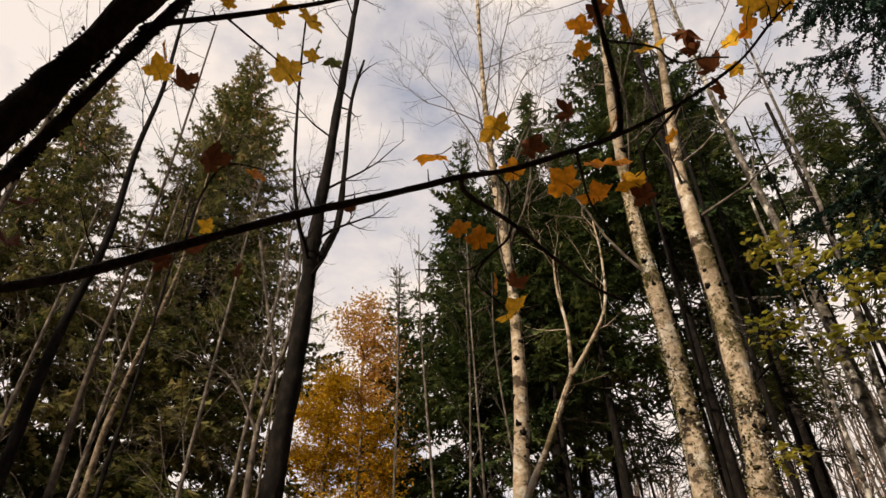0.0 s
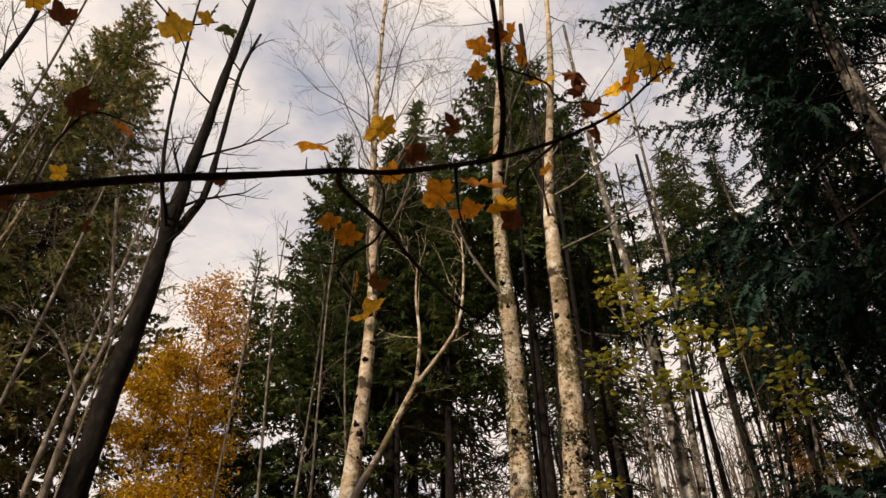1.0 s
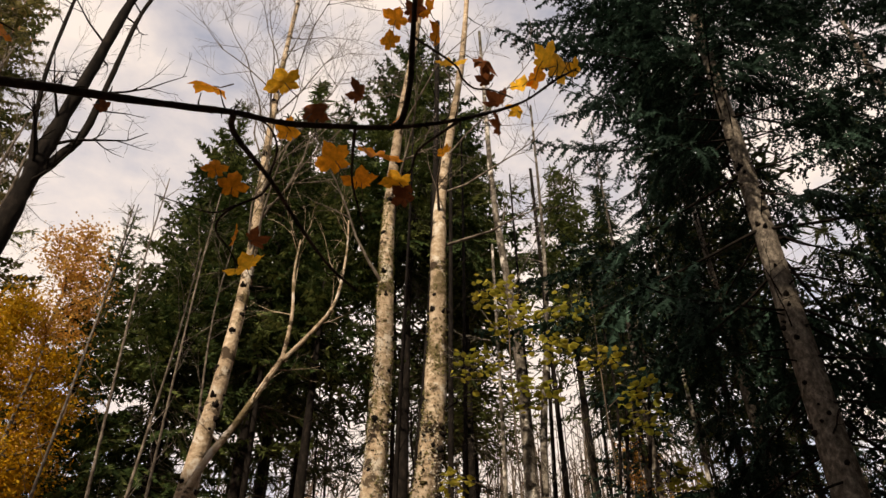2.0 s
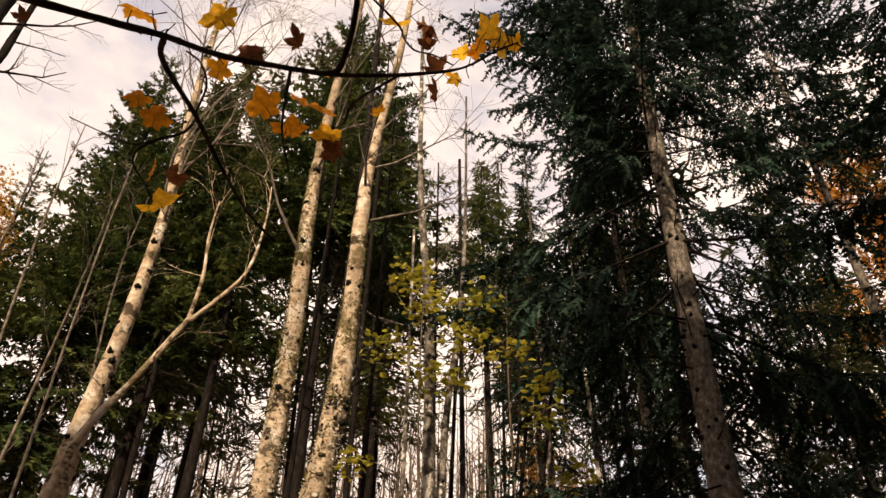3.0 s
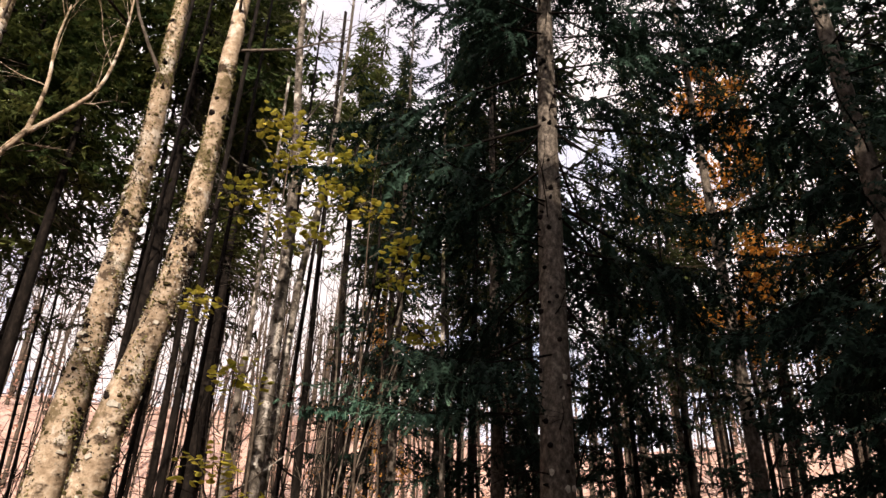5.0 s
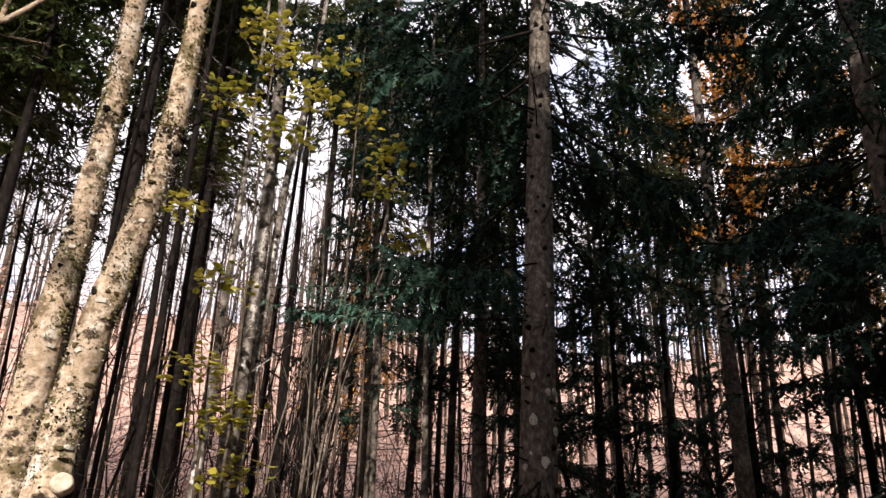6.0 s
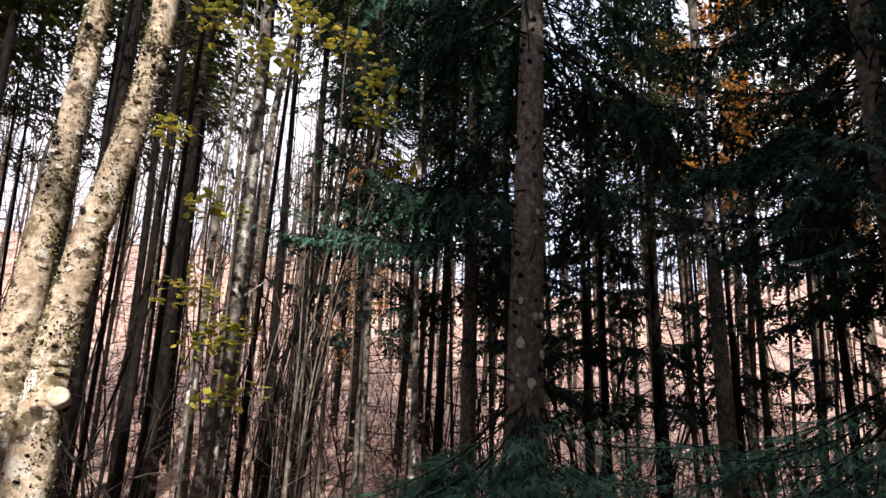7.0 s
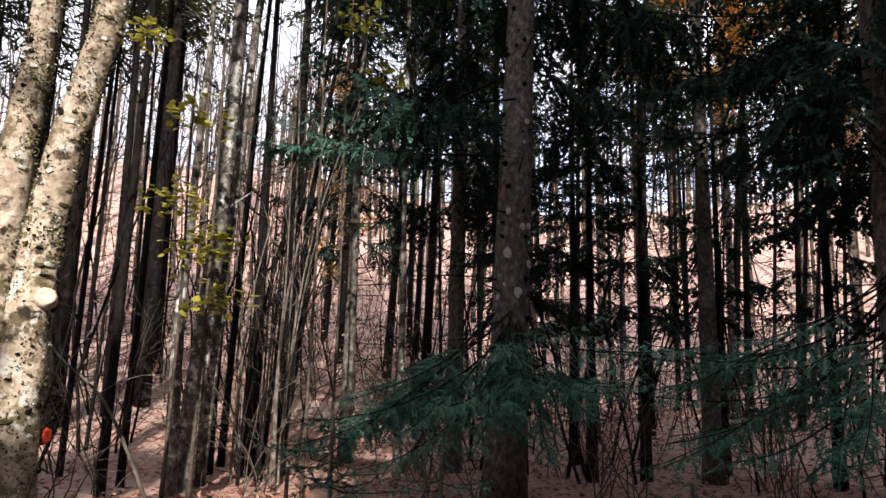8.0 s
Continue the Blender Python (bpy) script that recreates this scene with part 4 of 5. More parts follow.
# dead branch leaning against the dark trunk
def leaning_branch():
    rng = random.Random(91)
    off = Vector((3.18, 5.75, ground_z(3.18, 5.75) - 0.03))
    root = root_at("dead_branch", off.x, off.y, off.z, "pale dead branch leaning from the ground on a dark trunk", "branch")
    pts = spline([Vector(p) - off for p in ((3.18, 5.75, off.z), (3.05, 5.8, 0.35), (2.74, 5.94, 1.04), (2.42, 6.07, 1.38), (2.33, 6.5, 1.7))], 6)
    sh = Shape()
    sh.tube(pts, [0.019 - 0.00055 * i for i in range(len(pts))], 7, 0, 0.15)
    part("stem", sh.mesh("stem", M_GREY_BARK), root)
    for i in (9, 13, 17):
        tw = Shape()
        grow(tw, rng, pts[i], Vector((rng.gauss(0.3, 0.4), rng.gauss(0, 0.5), rng.uniform(0.1, 0.7))), rng.uniform(0.3, 0.6), 0.006, 1, 3, 0.2, 0.0)
        part("twig", tw.mesh("twig", M_GREY_BARK), root)


leaning_branch()

# bare brush under the trees
def brush(x, y, seed, stems, height):
    rng = random.Random(seed)
    z = ground_z(x, y) - 0.03
    root = root_at("bare_shrub", x, y, z, "bare brown shrub of thin tangled twigs", "shrub", "bare shrubs")
    for _ in range(stems):
        sh = Shape()
        a = rng.uniform(0, 6.283)
        d = Vector((math.cos(a) * 0.5, math.sin(a) * 0.5, 1))
        grow(sh, rng, Vector((rng.gauss(0, 0.1), rng.gauss(0, 0.1), 0)), d, height * rng.uniform(0.6, 1.1), 0.009, 2, 4, 0.14, 0.0, 0.55)
        part("stem", sh.mesh("stem", M_TWIG), root)


for k in range(26):
    ra, rr = radians(22 + 2.3 * k + 3 * math.sin(5.1 * k)), 8.2 + 4.5 * ((k * 0.618) % 1)
    brush(rr * math.sin(ra), rr * math.cos(ra), 500 + k, 6, 1.6 + 0.9 * ((k * 0.37) % 1))

# ---- tall spruces beyond the clearing ----
def add_cones(root, height, crown_from, longest, seed, count):
    """Ripe brown cones hanging in the upper crown."""
    rng = random.Random(seed)
    sh = Shape()
    for _ in range(count):
        z = height - 0.6 - (height - crown_from) * 0.55 * rng.random() ** 1.1
        f = (height - z) / (height - crown_from)
        a = rng.uniform(0, 6.283)
        r = longest * f ** 0.85 * rng.uniform(0.45, 0.95)
        p = Vector((math.cos(a) * r, math.sin(a) * r, z - 0.12 * r))
        ln = rng.uniform(0.10, 0.15)
        q = Vector((rng.gauss(0, 0.02), rng.gauss(0, 0.02), -ln))
        sh.tube([p, p + q * 0.35, p + q * 0.75, p + q], [0.012, 0.022, 0.019, 0.006], 5, 0, cap=False)
    tagged(part("seed_crop", sh.mesh("seed_crop", M_CONE), root, "ripe brown hanging cones"), kind="stuff")


for x, y, h, cf, ln, sd, what in (
        (-6.6, 15.7, 24.6, 6, 4.2, 81, "tall sunlit spruce with brownish cone-laden top"),
        (-9.6, 12.9, 19.8, 5, 4.0, 82, "broad sunlit spruce beside a taller one"),
        (-12.3, 10.5, 18.5, 4, 3.8, 84, "broad spruce at the forest edge"),
        (0.5, 15.0, 18.2, 6.5, 2.8, 85, "green spruce beside the golden trees"),
        (-1.5, 17.4, 15.4, 4, 2.4, 86, "small pointed green spruce"),
        (2.0, 14.0, 17.0, 9.6, 2.3, 88, "dark green spruce in the shade of the stand"),
        (3.0, 13.0, 14.5, 9.0, 1.8, 89, "dark green spruce beside taller ones"),
        (5.0, 13.1, 21.3, 12.5, 3.3, 87, "tall spruce rising behind the pale trunks"),
        (8.0, 15.9, 20.0, 11.5, 2.0, 90, "green spruce with a sunlit top behind bare stems"),
        (10.9, 15.0, 18.0, 12.5, 1.4, 91, "slim green spruce among bare stems")):
    tree = spruce("spruce", x, y, h, 0.19, cf, ln, MID if x < -2 else GREEN, sd, what, per_whorl=7, whorl=0.4, group="spruces beyond the clearing", dead=16, dead_to=min(cf + 1, 11), bark_mat=M_PLANT_SHADED_BARK)
    if x < -2:
        add_cones(tree, h, cf, ln, sd + 300, 260)


# ---- far spruces and the plantation: one crown mesh each, copied ----
def crown_mesh(name, height, crown_from, widest, cards, seed, mat, size=0.42, wide=0.17, step=0.55):
    rng = random.Random(seed)
    sh = Shape()
    whorls = int((height - crown_from) / step)
    left = cards
    arms = []
    for w in range(whorls):
        z = crown_from + (w + rng.random()) * (height - crown_from) / whorls
        f = (height - z) / (height - crown_from)
        ln = max(0.25, widest * f ** 0.8) * rng.uniform(0.6, 1.15)
        for k in range(5):
            arms.append((z, ln * rng.uniform(0.65, 1.2), rng.uniform(0, 6.283)))
    total = sum(a[1] for a in arms)
    for z, ln, a in arms:
        o = Vector((math.cos(a), math.sin(a), 0))
        t = Vector((-math.sin(a), math.cos(a), 0))
        tip = o * ln + Vector((0, 0, -0.25 * ln))
        sh.tube([Vector((0, 0, z)), Vector((0, 0, z)) + tip * 0.5 + Vector((0, 0, -0.04 * ln)), Vector((0, 0, z)) + tip], [0.02, 0.012, 0.004], 3, 0, cap=False)
        for _ in range(max(2, int(left * ln / total))):
            s = rng.random() ** 0.8
            p = Vector((0, 0, z)) + tip * s + t * rng.gauss(0, 0.16 * ln * (1.1 - s)) + Vector((0, 0, rng.gauss(-0.05, 0.08)))
            d = (o * rng.uniform(0.2, 1) + t * rng.gauss(0, 0.7) + Vector((0, 0, rng.uniform(-0.9, 0.2)))).normalized()
            sh.strip(p, d, Vector((rng.gauss(0, 0.5), rng.gauss(0, 0.5), 1)), size * rng.uniform(0.5, 1.2), size * wide * rng.uniform(0.6, 1.3), 1)
        for _ in range(4):
            p = Vector((0, 0, z)) + tip * rng.uniform(0.1, 0.8) + Vector((0, 0, rng.uniform(-0.3, 0)))
            d = (o * rng.uniform(0.2, 1) + t * rng.gauss(0, 0.8) + Vector((0, 0, rng.uniform(-0.8, 0)))).normalized()
            sh.strip(p, d, Vector((rng.gauss(0, 0.6), rng.gauss(0, 0.6), 1)), rng.uniform(0.25, 0.45), rng.uniform(0.05, 0.10), 1)
    return sh.mesh(name, M_TWIG, mat)


def far_spruce(name, height, r0, crown_from, widest, cards, seed, label, group, mat, dead=0, size=0.36, wide=0.17, step=0.55):
    root = root_at(name, 0, 0, 0, label, "tree", group)
    rng = random.Random(seed)
    sh, pts, rad = trunk_shape([(0, 0, -0.3), (0, 0, height * 0.4), (0, 0, height * 0.7), (0, 0, height)], r0, 0.015, 8, 3, 0.04)
    part("trunk", sh.mesh("trunk", M_PLANT_SHADED_BARK), root)
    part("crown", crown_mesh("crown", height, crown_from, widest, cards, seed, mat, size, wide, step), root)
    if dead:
        tagged(part("dead_growth", dead_branches(rng, r0 * 0.85, 1.5, crown_from + 1, dead, 1.6).mesh("dead_growth", M_PLANT_SHADED_BARK), root), kind="stuff")
    return root


def plantation():
    protos = [far_spruce("plantation_spruce", 18 + k, 0.055 + 0.016 * k, 8.3 + 0.7 * k, 1.9, 1000, 100 + k, "plantation spruce with a straight bare dark trunk", "plantation spruces", M_NEEDLE_FAR, dead=20, size=0.28, wide=0.22) for k in range(4)]
    rng = random.Random(5)
    first = [True] * 4
    for i in range(-4, 24):
        for j in range(-2, 24):
            x, y = i * 1.9 + rng.uniform(-0.8, 0.8), j * 1.9 + rng.uniform(-0.8, 0.8)
            r, az = math.hypot(x, y), math.degrees(math.atan2(x, y))
            if not (12.0 < r < 40 and 0 < az < 92) or rng.random() < 0.18:
                continue
            if az < 20 and r < 13.5 or az < 6 and r < 17 or 27 < az < 36 and rng.random() < 0.8 or 17 < az < 28 and rng.random() < 0.3 or 52 < az < 76 and rng.random() < 0.3 or az > 76 and rng.random() < 0.12 or r > (24 if az < 45 else 33):
                continue
            if 36 < az < 47 and r < 14 or rng.random() < (r - 20) / 26:
                continue
            k = rng.randrange(4)
            lean = rng.gauss(0, 1.2) + (3.0 if az > 66 else 0)
            m = Matrix.Translation((x, y, ground_z(x, y))) @ Matrix.Rotation(radians(lean), 4, Vector((x, y, 0)).normalized()) @ Matrix.Rotation(rng.uniform(0, 6.283), 4, "Z") @ Matrix.Diagonal((1, 1, rng.uniform(0.85, 1.1), 1))
            if first[k]:
                protos[k].matrix_basis = m
                first[k] = False
            else:
                copy_thing(protos[k], m)


plantation()

FAR_SPOTS = ((-6.4, 14.0, 13.0), (-3.9, 25.7, 23.5), (-0.5, 30, 21), (-6.5, 28, 22), (-9, 21, 20), (-13, 24, 24), (-1.8, 37, 23))


def far_stand():
    proto = far_spruce("far_spruce", 22, 0.17, 5, 3.2, 7000, 140, "distant sunlit spruce beyond the clearing", "distant spruces", M_NEEDLE, size=0.24, wide=0.24)
    tall = far_spruce("stand_spruce", 22, 0.15, 13, 3.0, 4500, 141, "tall spruce with a high crown in the dark stand", "stand spruces", M_NEEDLE_GREEN, dead=30, size=0.24, wide=0.24)
    rng = random.Random(8)
    for group, spots in ((proto, FAR_SPOTS), (tall, ((2.9, 16.6, 22.4), (12.9, 15.3, 19.0), (6.9, 13.9, 20), (11.3, 15.5, 21), (7.4, 15.2, 15.0), (4.2, 19, 23.5), (0.9, 19.5, 21)))):
        for k, (x, y, h) in enumerate(spots):
            m = Matrix.Translation((x, y, ground_z(x, y))) @ Matrix.Rotation(rng.uniform(0, 6.283), 4, "Z") @ Matrix.Diagonal((1, 1, (h - ground_z(x, y)) / 22, 1))
            if k == 0:
                group.matrix_basis = m
            else:
                copy_thing(group, m)


far_stand()


def shade_forest():
    """Unseen spruces added behind the path to shade it and the lower trunks."""
    proto = far_spruce("forest_spruce", 20, 0.18, 2.0, 3.1, 500, 150, "unseen tall spruce added behind the path for shade", "spruces behind the path", M_NEEDLE_FAR, size=1.1, wide=0.6, step=0.95)
    rng = random.Random(18)
    spots = []
    sx, sy = math.sin(SUN_AZ), math.cos(SUN_AZ)
    for row in range(3):
        for k in range(19 if row < 2 else 8):
            q = -15.5 + 1.6 * k + 0.55 * row + (9.0 if row == 2 else 0.0)
            # heights set strip by strip to block the sun or let it past
            h = 13.5 if q < -9.6 else 18.6 if q < -5.2 else 20.5 if q < -3.6 else 16.4 if q < 0.0 else 28 if q < 3 else 11
            u = 12 + 2.3 * row + rng.uniform(-0.4, 0.4)
            spots.append((sx * u - sy * q, sy * u + sx * q, h + 1.2 * row + rng.uniform(-0.6, 0.6)))
    for az, near, far in [(a, 10, 14) for a in range(96, 225, 7)] + [(a, 6, 7) for a in range(122, 229, 13)]:
        r, h = rng.uniform(near, far), rng.uniform(17, 22)
        x, y = r * math.sin(radians(az)), r * math.cos(radians(az))
        if sx * y - sy * x < 0.4:
            h = rng.uniform(0.85, 1.0) * (11.5 if near > 8 else 8.5)
        spots.append((x, y, h))
    for k, (x, y, h) in enumerate(spots):
        m = Matrix.Translation((x, y, ground_z(x, y))) @ Matrix.Rotation(rng.uniform(0, 6.283), 4, "Z") @ Matrix.Diagonal((1, 1, h / 20, 1))
        if k == 0:
            proto.matrix_basis = m
        else:
            copy_thing(proto, m)


shade_forest()


# ---- broadleaf trees in autumn leaf ----
def leafy_tree(name, x, y, height, crown_from, widest, leaves, seed, label, mat, leaf=0.105, r0=0.14, limbs=26):
    rng = random.Random(seed)
    z = ground_z(x, y) - 0.1
    root = root_at(name, x, y, z, label, "tree", "autumn trees")
    sh, pts, rad = trunk_shape([(0, 0, 0), (0.1, 0, height * 0.4), (-0.05, 0.05, height * 0.75), (0, 0, height)], r0, 0.015, 8, 5, 0.05)
    part("trunk", sh.mesh("trunk", M_GREY_BARK), root)
    cs = Shape()
    for k in range(limbs):
        s = (k + rng.random()) / limbs
        zz = crown_from + (height - crown_from) * s
        ln = widest * (1 - s) ** 0.6 * rng.uniform(0.6, 1.15) + 0.3
        a = rng.uniform(0, 6.283)
        p = Vector((0, 0, zz))
        arm = wander(rng, p, Vector((math.cos(a), math.sin(a), 0.5)), ln, 6, 0.14, 0.0)
        ls = Shape()
        ls.tube(arm, [0.03 * (1 - i / 8) for i in range(7)], 4, 0, cap=False)
        part("limb", ls.mesh("limb", M_TWIG), root)
        for _ in range(leaves // limbs):
            i = rng.randrange(1, 7)
            c = arm[i] + Vector((rng.gauss(0, 0.2), rng.gauss(0, 0.2), rng.gauss(-0.05, 0.13)))
            d = Vector((rng.gauss(0, 1), rng.gauss(0, 1), rng.gauss(-0.4, 0.6))).normalized()
            cs.blade(c, d, Vector((rng.gauss(0, 0.6), rng.gauss(0, 0.6), 1)), leaf * rng.uniform(0.6, 1.3), leaf * 0.6, 0, 0.15)
    part("crown", cs.mesh("crown", mat), root)
    return root


leafy_tree("orange_beech", -2.0, 14.3, 11.9, 5.5, 1.2, 13000, 201, "narrow orange-leaved tree in the gap between spruces", M_ORANGE, leaf=0.075)
leafy_tree("golden_larch", -2.5, 13.4, 9.6, 3.0, 1.4, 22000, 202, "golden yellow tree in the gap between spruces", M_GOLD, leaf=0.075)
leafy_tree("golden_maple", -1.75, 12.6, 8.3, 3.0, 1.2, 8000, 203, "small golden tree before the spruces", M_GOLD, leaf=0.075)
leafy_tree("orange_beech", 20.6, 8.0, 19.5, 8, 3.2, 9000, 204, "orange-leaved beech behind dark spruces", M_ORANGE, leaf=0.16)
leafy_tree("orange_beech", 13.0, 15.5, 8.5, 2, 2.4, 2600, 205, "low copper-leaved beech among the stems", M_ORANGE)
leafy_tree("orange_beech", 21.0, 5.0, 15.0, 6, 2.6, 6000, 206, "orange-leaved beech behind dark spruces", M_ORANGE)


# ---- yellow-green undergrowth: layered sprays of leaves on thin stems ----
def leafy_sapling(x, y, tiers, seed, label):
    rng = random.Random(seed)
    z = ground_z(x, y) - 0.05
    root = root_at("leafy_sapling", x, y, z, label, "sapling", "leafy saplings")
    top = max(t[2] for t in tiers) + 0.3
    sh, pts, rad = trunk_shape([(0, 0, 0), (0.03, 0.02, top * 0.4), (-0.02, 0.03, top * 0.75), (0, 0, top)], 0.022, 0.006, 6, 5, 0.05)
    part("stem", sh.mesh("stem", M_TWIG), root)
    for tx, ty, tz, ln in tiers:
        sp = Shape()
        target = Vector((tx - x, ty - y, tz - z))
        stem = spline([(0, 0, target.z - 0.15), tuple(target * 0.5 + Vector((0, 0, target.z * 0.5 - 0.02))), tuple(target)], 4)
        sp.tube(stem, [0.007 - 0.0008 * i for i in range(len(stem))], 4, 0, cap=False)
        for _ in range(int(70 * ln / 0.5)):
            a, q = rng.uniform(0, 6.283), ln * 0.85 * rng.random() ** 0.6
            c = target + Vector((math.cos(a) * q, math.sin(a) * q, rng.gauss(0, 0.09) - 0.15 * q))
            d = Vector((rng.gauss(0, 1), rng.gauss(0, 1), rng.gauss(-0.25, 0.2))).normalized()
            if rng.random() < 0.3:
                sp.tube([target.lerp(c, 0.1), c], [0.003, 0.0015], 3, 0, cap=False)
            size = rng.uniform(0.07, 0.125)
            sp.leaf(c, d, Vector((rng.gauss(0, 0.25), rng.gauss(0, 0.25), 1)), size, size * rng.uniform(0.7, 0.9), 1)
        tagged(part("spray", sp.mesh("spray", M_TWIG, M_YELLOWGREEN), root), kind="stuff")


leafy_sapling(4.1, 7.0, [(3.74, 7.25, 6.4, 0.42), (4.18, 7.0, 7.05, 0.5), (4.32, 6.93, 6.0, 0.42), (4.55, 6.8, 6.6, 0.4), (3.95, 7.1, 7.5, 0.4)], 301, "thin sapling with layered yellow-green leaves")
leafy_sapling(3.95, 7.25, [(3.85, 7.3, 3.14, 0.45), (4.06, 7.17, 2.6, 0.45), (4.22, 7.08, 2.75, 0.4), (4.0, 7.2, 4.1, 0.42), (3.43, 7.5, 4.9, 0.35), (4.25, 7.05, 2.1, 0.42)], 302, "leafy sapling with pale yellow-green sprays")
leafy_sapling(5.15, 6.6, [(5.1, 6.5, 6.4, 0.35), (5.4, 6.3, 5.9, 0.35), (4.9, 6.7, 7.2, 0.35)], 304, "thin sapling with yellow-green leaves before the large spruce")
leafy_sapling(6.0, 7.2, [(6.1, 7.1, 6.0, 0.4), (6.3, 6.9, 5.2, 0.4)], 303, "sapling with green-yellow leaves before the spruce")


# ---- bank of bare beeches, too many to count ----
def far_woods():
    rng = random.Random(12)
    sh = Shape()
    for _ in range(420):
        az, r = radians(rng.uniform(-5, 95)), rng.uniform(38, 72)
        x, y = r * math.sin(az), r * math.cos(az)
        z = ground_z(x, y) - 0.2
        h = rng.uniform(9, 16)
        p = [Vector((x, y, z)), Vector((x + rng.gauss(0, 0.2), y, z + h * 0.5)), Vector((x + rng.gauss(0, 0.5), y, z + h))]
        rr = rng.uniform(0.06, 0.16)
        sh.tube(p, [rr, rr * 0.7, 0.02], 5, 0, cap=False)
        for _ in range(7):
            s = rng.uniform(0.4, 0.95)
            q = p[0].lerp(p[2], s)
            a = rng.uniform(0, 6.283)
            sh.tube(wander(rng, q, Vector((math.cos(a), math.sin(a), 0.9)), rng.uniform(1.2, 3.2), 3, 0.15, 0.05), [0.04, 0.03, 0.02, 0.01], 3, 0, cap=False)
    ob = new("beech_wood", sh.mesh("beech_wood", M_TWIG))
    tagged(ob, "bare beech wood on the bank behind the plantation", "woods", kind="stuff")
    lf = Shape()
    for _ in range(27000):
        az, r = radians(rng.uniform(0, 95)), rng.uniform(15, 66)
        x, y = r * math.sin(az), r * math.cos(az)
        z = ground_z(x, y) + abs(rng.gauss(0, 0.7 + 2.1 * ease((r - 20) / 20)))
        d = Vector((rng.gauss(0, 1), rng.gauss(0, 1), rng.gauss(0, 0.6))).normalized()
        lf.blade(Vector((x, y, z)), d, Vector((rng.gauss(0, 0.5), rng.gauss(0, 0.5), 1)), (0.04 + 0.0045 * r) * rng.uniform(0.7, 1.3), (0.03 + 0.0025 * r) * rng.uniform(0.7, 1.2), 0, 0.1)
    tagged(new("beech_undergrowth", lf.mesh("beech_undergrowth", M_COPPER)), "copper leaves on low beech undergrowth", "undergrowth", kind="stuff")


far_woods()


def brushwood():
    rng = random.Random(13)
    sh = Shape()
    for _ in range(640):
        az, r = radians(rng.triangular(4, 88, 30)), rng.uniform(13.5, 36)
        x, y = r * math.sin(az), r * math.cos(az)
        p = Vector((x, y, ground_z(x, y) - 0.05))
        st = wander(rng, p, Vector((rng.gauss(0, 0.35), rng.gauss(0, 0.35), 1)), rng.uniform(1.0, 3.6), 4, 0.18, 0.04)
        rr = rng.uniform(0.006, 0.018)
        sh.tube(st, [rr, rr * 0.85, rr * 0.7, rr * 0.5, 0.003], 3, 0, cap=False)
        for _ in range(5):
            i = rng.randrange(1, 5)
            sh.tube(wander(rng, st[i], Vector((rng.gauss(0, 1), rng.gauss(0, 1), rng.uniform(-0.2, 0.9))), rng.uniform(0.3, 1.1), 3, 0.25, 0.0), [0.006, 0.005, 0.003, 0.002], 3, 0, cap=False)
    for _ in range(170):
        az, r = radians(rng.uniform(8, 88)), rng.uniform(10.5, 24)
        x, y = r * math.sin(az), r * math.cos(az)
        p = Vector((x, y, ground_z(x, y) - 0.05))
        st = wander(rng, p, Vector((rng.gauss(0, 0.2), rng.gauss(0, 0.2), 1)), rng.uniform(3, 8), 7, 0.09, 0.03)
        rr = rng.uniform(0.012, 0.035)
        sh.tube(st, [rr * (1 - 0.12 * k) for k in range(8)], 4, 0, cap=False)
        for _ in range(12):
            i = rng.randrange(1, 8)
            sh.tube(wander(rng, st[i - 1].lerp(st[i], rng.random()), Vector((rng.gauss(0, 1), rng.gauss(0, 1), rng.uniform(-0.4, 0.6))), rng.uniform(0.5, 1.7), 4, 0.22, 0.0), [0.009, 0.007, 0.005, 0.003, 0.002], 3, 0, cap=False)
    tagged(new("brushwood", sh.mesh("brushwood", M_PLANT_SHADED_BARK)), "bare brushwood and saplings between the plantation stems", "undergrowth", kind="stuff")


brushwood()


def litter():
    rng = random.Random(14)
    sh = Shape()
    for _ in range(30000):
        az, r = radians(rng.gauss(50, 32) if rng.random() < 0.8 else rng.uniform(0, 360)), 26 * rng.random() ** 0.75
        x, y = r * math.sin(az), r * math.cos(az)
        d = Vector((rng.gauss(0, 1), rng.gauss(0, 1), rng.gauss(0.1, 0.2))).normalized()
        sh.blade(Vector((x, y, ground_z(x, y) + rng.uniform(0.005, 0.05))), d, Vector((rng.gauss(0, 0.3), rng.gauss(0, 0.3), 1)), rng.uniform(0.06, 0.13), rng.uniform(0.04, 0.09), 0, rng.uniform(-0.3, 0.3))
    tagged(new("leaf_litter", sh.mesh("leaf_litter", M_LITTER)), "loose fallen brown leaves on the ground", "leaves", kind="stuff")


litter()


